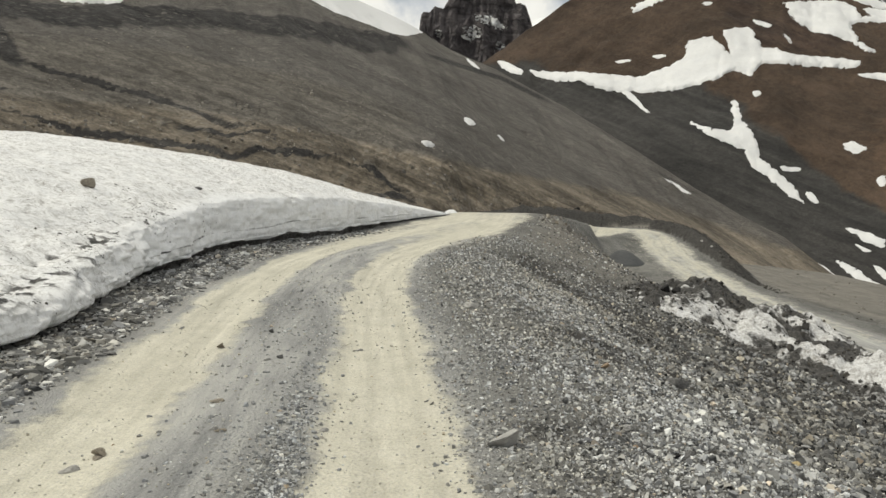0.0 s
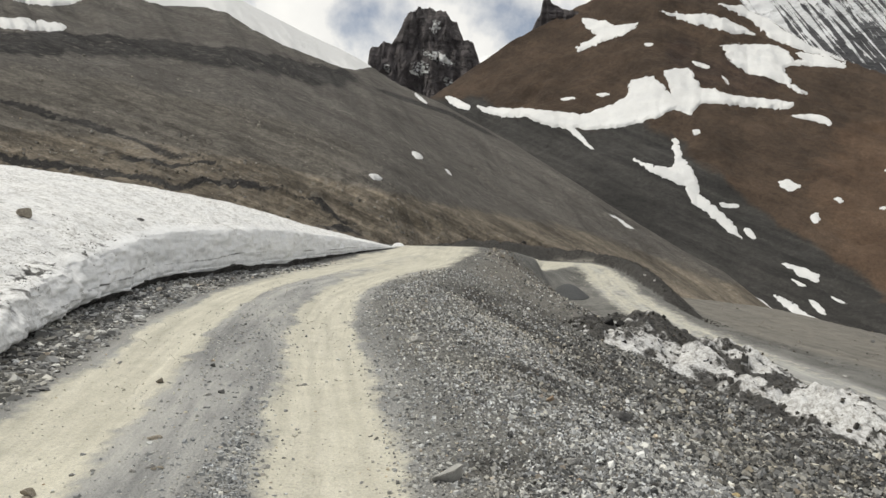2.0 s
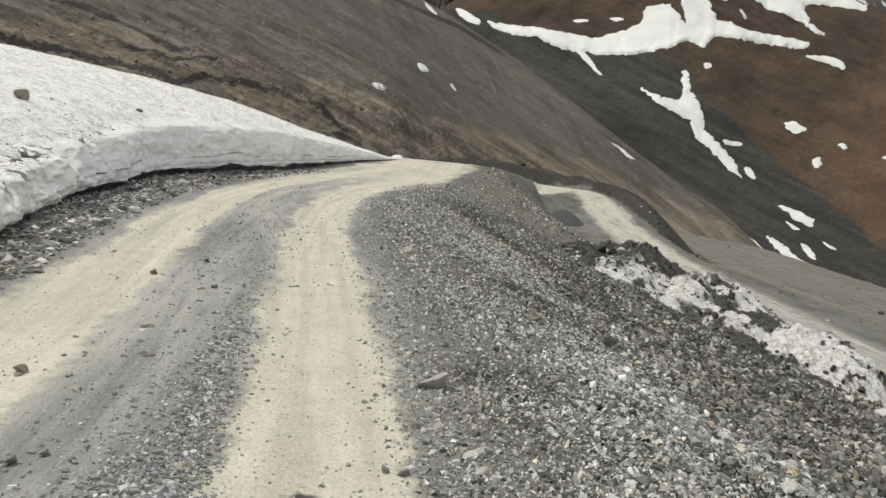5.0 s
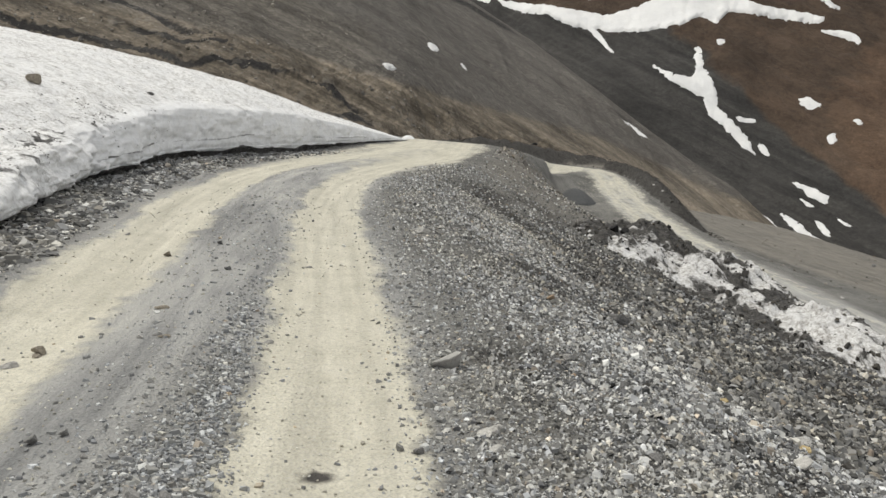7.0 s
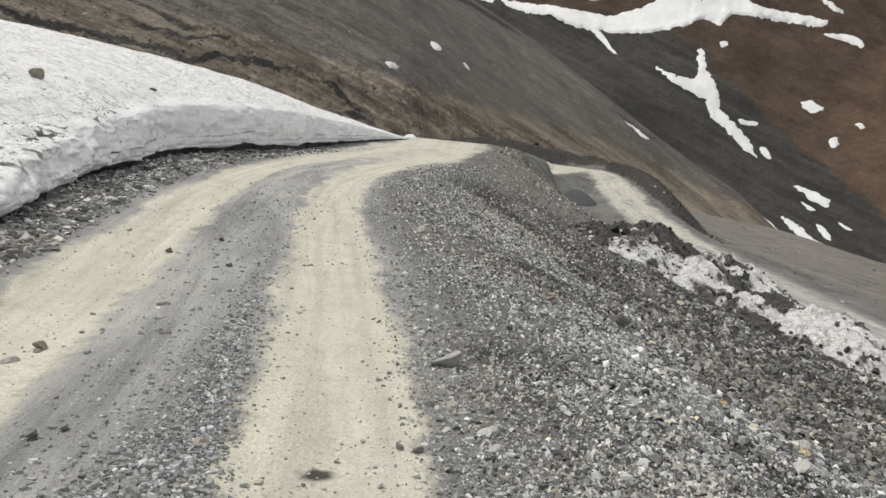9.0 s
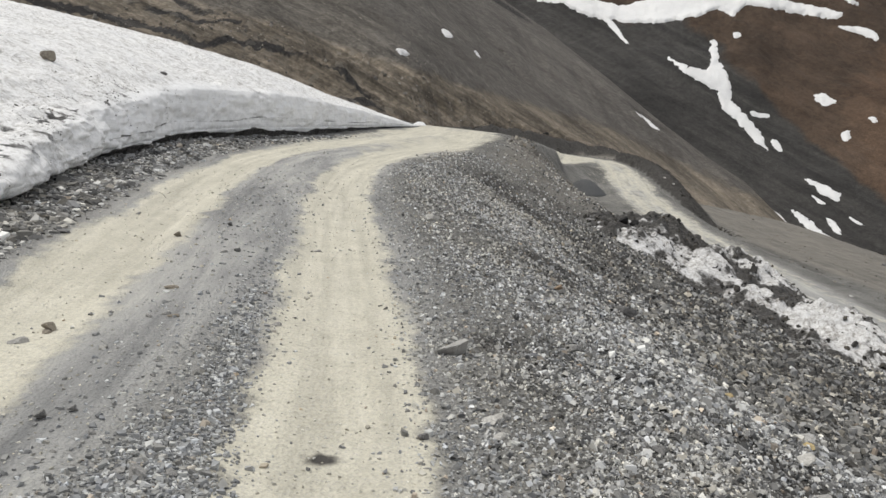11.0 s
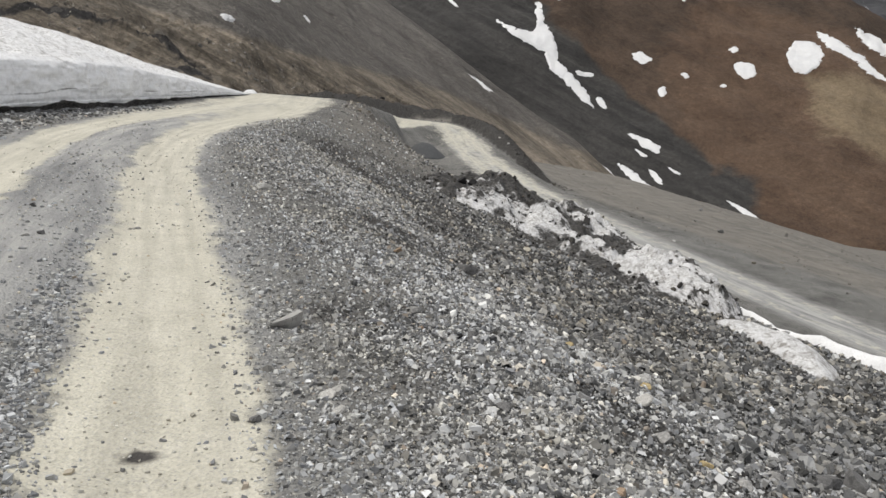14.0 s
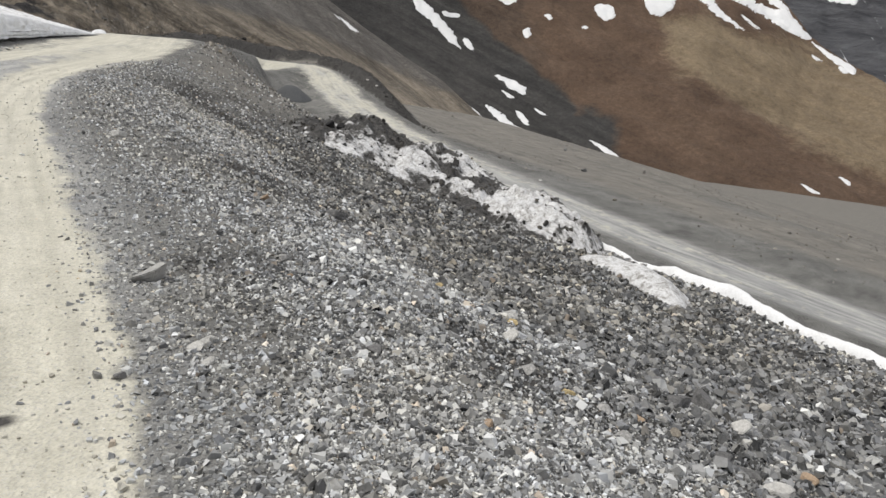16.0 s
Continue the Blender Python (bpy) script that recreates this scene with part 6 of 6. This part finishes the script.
stone(-0.63, 2.13, 0.065, PALE_ROCK, "pale broken stone heaped between the wheel tracks", 128, 0)
stone(-0.84, 2.32, 0.070, GREY_ROCK, "grey stone heaped between the wheel tracks", 181, 3)
stone(-0.84, 2.66, 0.091, GREY_ROCK, "grey stone heaped between the wheel tracks", 234, 6)
stone(-0.58, 2.34, 0.077, PALE_ROCK, "pale broken stone heaped between the wheel tracks", 287, 1)
stone(-0.68, 2.25, 0.056, PALE_ROCK, "pale broken stone heaped between the wheel tracks", 340, 4)
stone(-0.76, 2.40, 0.088, GREY_ROCK, "grey stone heaped between the wheel tracks", 33, 7)
stone(-0.75, 2.73, 0.064, GREY_ROCK, "grey stone heaped between the wheel tracks", 86, 2)
stone(-0.77, 2.33, 0.066, DARK_ROCK, "dark stone heaped between the wheel tracks", 139, 5)
stone(-0.67, 2.63, 0.071, GREY_ROCK, "grey stone heaped between the wheel tracks", 192, 0)
stone(-0.28, 2.39, 0.044, BROWN_ROCK, "brown stone on the dusty track", 245, 3)
stone(-0.43, 2.45, 0.037, BROWN_ROCK, "brown stone on the dusty track", 298, 6)
stone(-0.74, 2.46, 0.059, PALE_ROCK, "pale broken stone heaped between the wheel tracks", 351, 1)
stone(-0.81, 2.13, 0.058, DARK_ROCK, "dark stone heaped between the wheel tracks", 44, 4)
stone(-0.86, 2.12, 0.078, GREY_ROCK, "grey stone heaped between the wheel tracks", 97, 7)
stone(-0.83, 2.67, 0.059, PALE_ROCK, "pale broken stone heaped between the wheel tracks", 150, 2)
stone(-0.91, 2.68, 0.078, GREY_ROCK, "grey stone heaped between the wheel tracks", 203, 5)
for bx, by, bs, bt in ((5.72, 20.85, 0.36, 20), (6.1, 21.2, 0.30, 80)):
    stone(bx, by, bs, BLACK_ROCK, "black rock on the tip of the snow berm", bt, 6, z=drop_on(BERM_TREE, bx, by), group="black rocks on the berm", name="rock")
# stones on the earth bank and the lower bench
stone(12.0, 73.4, 0.75, BLACK_ROCK, "black boulder on the crest of the earth bank", 20, 0, group="stones by the lower road", name="boulder", stretch=(1.1, 0.6, 0.8))
stone(16.5, 45.4, 0.30, BROWN_ROCK, "brown stone beside the lower road", 40, 2, group="stones by the lower road")
stone(22.2, 38.2, 0.26, GREY_ROCK, "grey stone beside the lower road", 80, 4, group="stones by the lower road")
stone(28.7, 44.1, 0.42, DARK_ROCK, "dark stone on the gravel bench", 10, 3, group="stones by the lower road")
stone(34.2, 55.6, 0.55, DARK_ROCK, "dark stone on the gravel bench", 60, 1, group="stones by the lower road")
stone(20.4, 64.3, 0.34, PALE_ROCK, "pale stone on the earth bank", 15, 5, group="stones by the lower road")
stone(20.6, 62.6, 0.28, PALE_ROCK, "pale stone on the earth bank", 55, 7, group="stones by the lower road")
# larger loose stones of the shoulder, the slates below the snow and the pebbles between the wheels
rng = np.random.default_rng(77)
for k in range(150):
    b, r = math.radians(rng.uniform(2, 56)), rng.uniform(2.6, 10.5)
    x, y = r * math.sin(b), r * math.cos(b)
    if x + 1.3 > 2.4:
        stone(x, y, rng.uniform(0.035, 0.085) * (0.8 + 0.06 * x), (GREY_ROCK, DARK_ROCK, DARK_ROCK, PALE_ROCK)[int(rng.integers(4))], "angular shale stone lying on the gravel shoulder",
              rng.uniform(0, 360), int(rng.integers(8)), (rng.normal(0, 12), rng.normal(0, 12)), 0.18, "shale stones on the shoulder", stretch=(1, rng.uniform(0.6, 0.95), rng.uniform(0.6, 1.1)))
for k in range(70):
    y = rng.uniform(5.5, 19)
    x = float(np.interp(y, [5.5, 8, 11, 14, 19], [-3.5, -3.5, -4.0, -4.25, -3.7])) + abs(rng.normal(0.15, 0.32))
    stone(x, y, rng.uniform(0.07, 0.22), (DARK_ROCK, DARK_ROCK, GREY_ROCK)[int(rng.integers(3))], "flat dark slate lying at the snowbank's foot",
          rng.uniform(0, 360), int(rng.integers(8)), (rng.normal(0, 7), rng.normal(0, 7)), 0.05, "slates at the foot of the snow", stretch=(1, rng.uniform(0.5, 0.9), rng.uniform(0.25, 0.45)))
for k in range(60):
    y = rng.uniform(1.9, 4.2)
    x = -0.82 - 0.06 * y + rng.normal(0, 0.14)
    stone(x, y, rng.uniform(0.025, 0.055), (GREY_ROCK, PALE_ROCK)[int(rng.integers(2))], "pale broken pebble heaped between the wheel tracks",
          rng.uniform(0, 360), int(rng.integers(8)), (rng.normal(0, 10), rng.normal(0, 10)), 0.15, "pebbles between the tracks", stretch=(1, rng.uniform(0.55, 0.9), rng.uniform(0.5, 0.9)))
# dark scrap of rock on the tip of the ridge, and the heap of grit by the lower road
def earth_mound(x0, y0, wide, tall):
    u, v = np.meshgrid(np.linspace(-1, 1, 60), np.linspace(-1, 1, 60))
    r = np.hypot(u, v) * (1 + 0.12 * fbm(u, v, 0.8, 3, 171))
    x, y = x0 + u * wide, y0 + v * wide
    z = ground_level(x0 + 0.8, y0) + tall * 0.8 * np.cos(np.pi / 2 * np.clip(r, 0, 1)) ** 1.3 + 0.03 * fbm(u, v, 0.15, 3, 172) - 0.04 - 0.5 * smooth(0.9, 1.15, r)
    keep = (r[:-1, :-1] + r[1:, 1:]) / 2 < 1.1
    tagged(grid_object("earth_mound", x, y, z, HEAP_GRIT, None, keep), "dark mound of grit dumped beside the lower road", "mound")


earth_mound(12.8, 58.0, 1.7, 1.2)
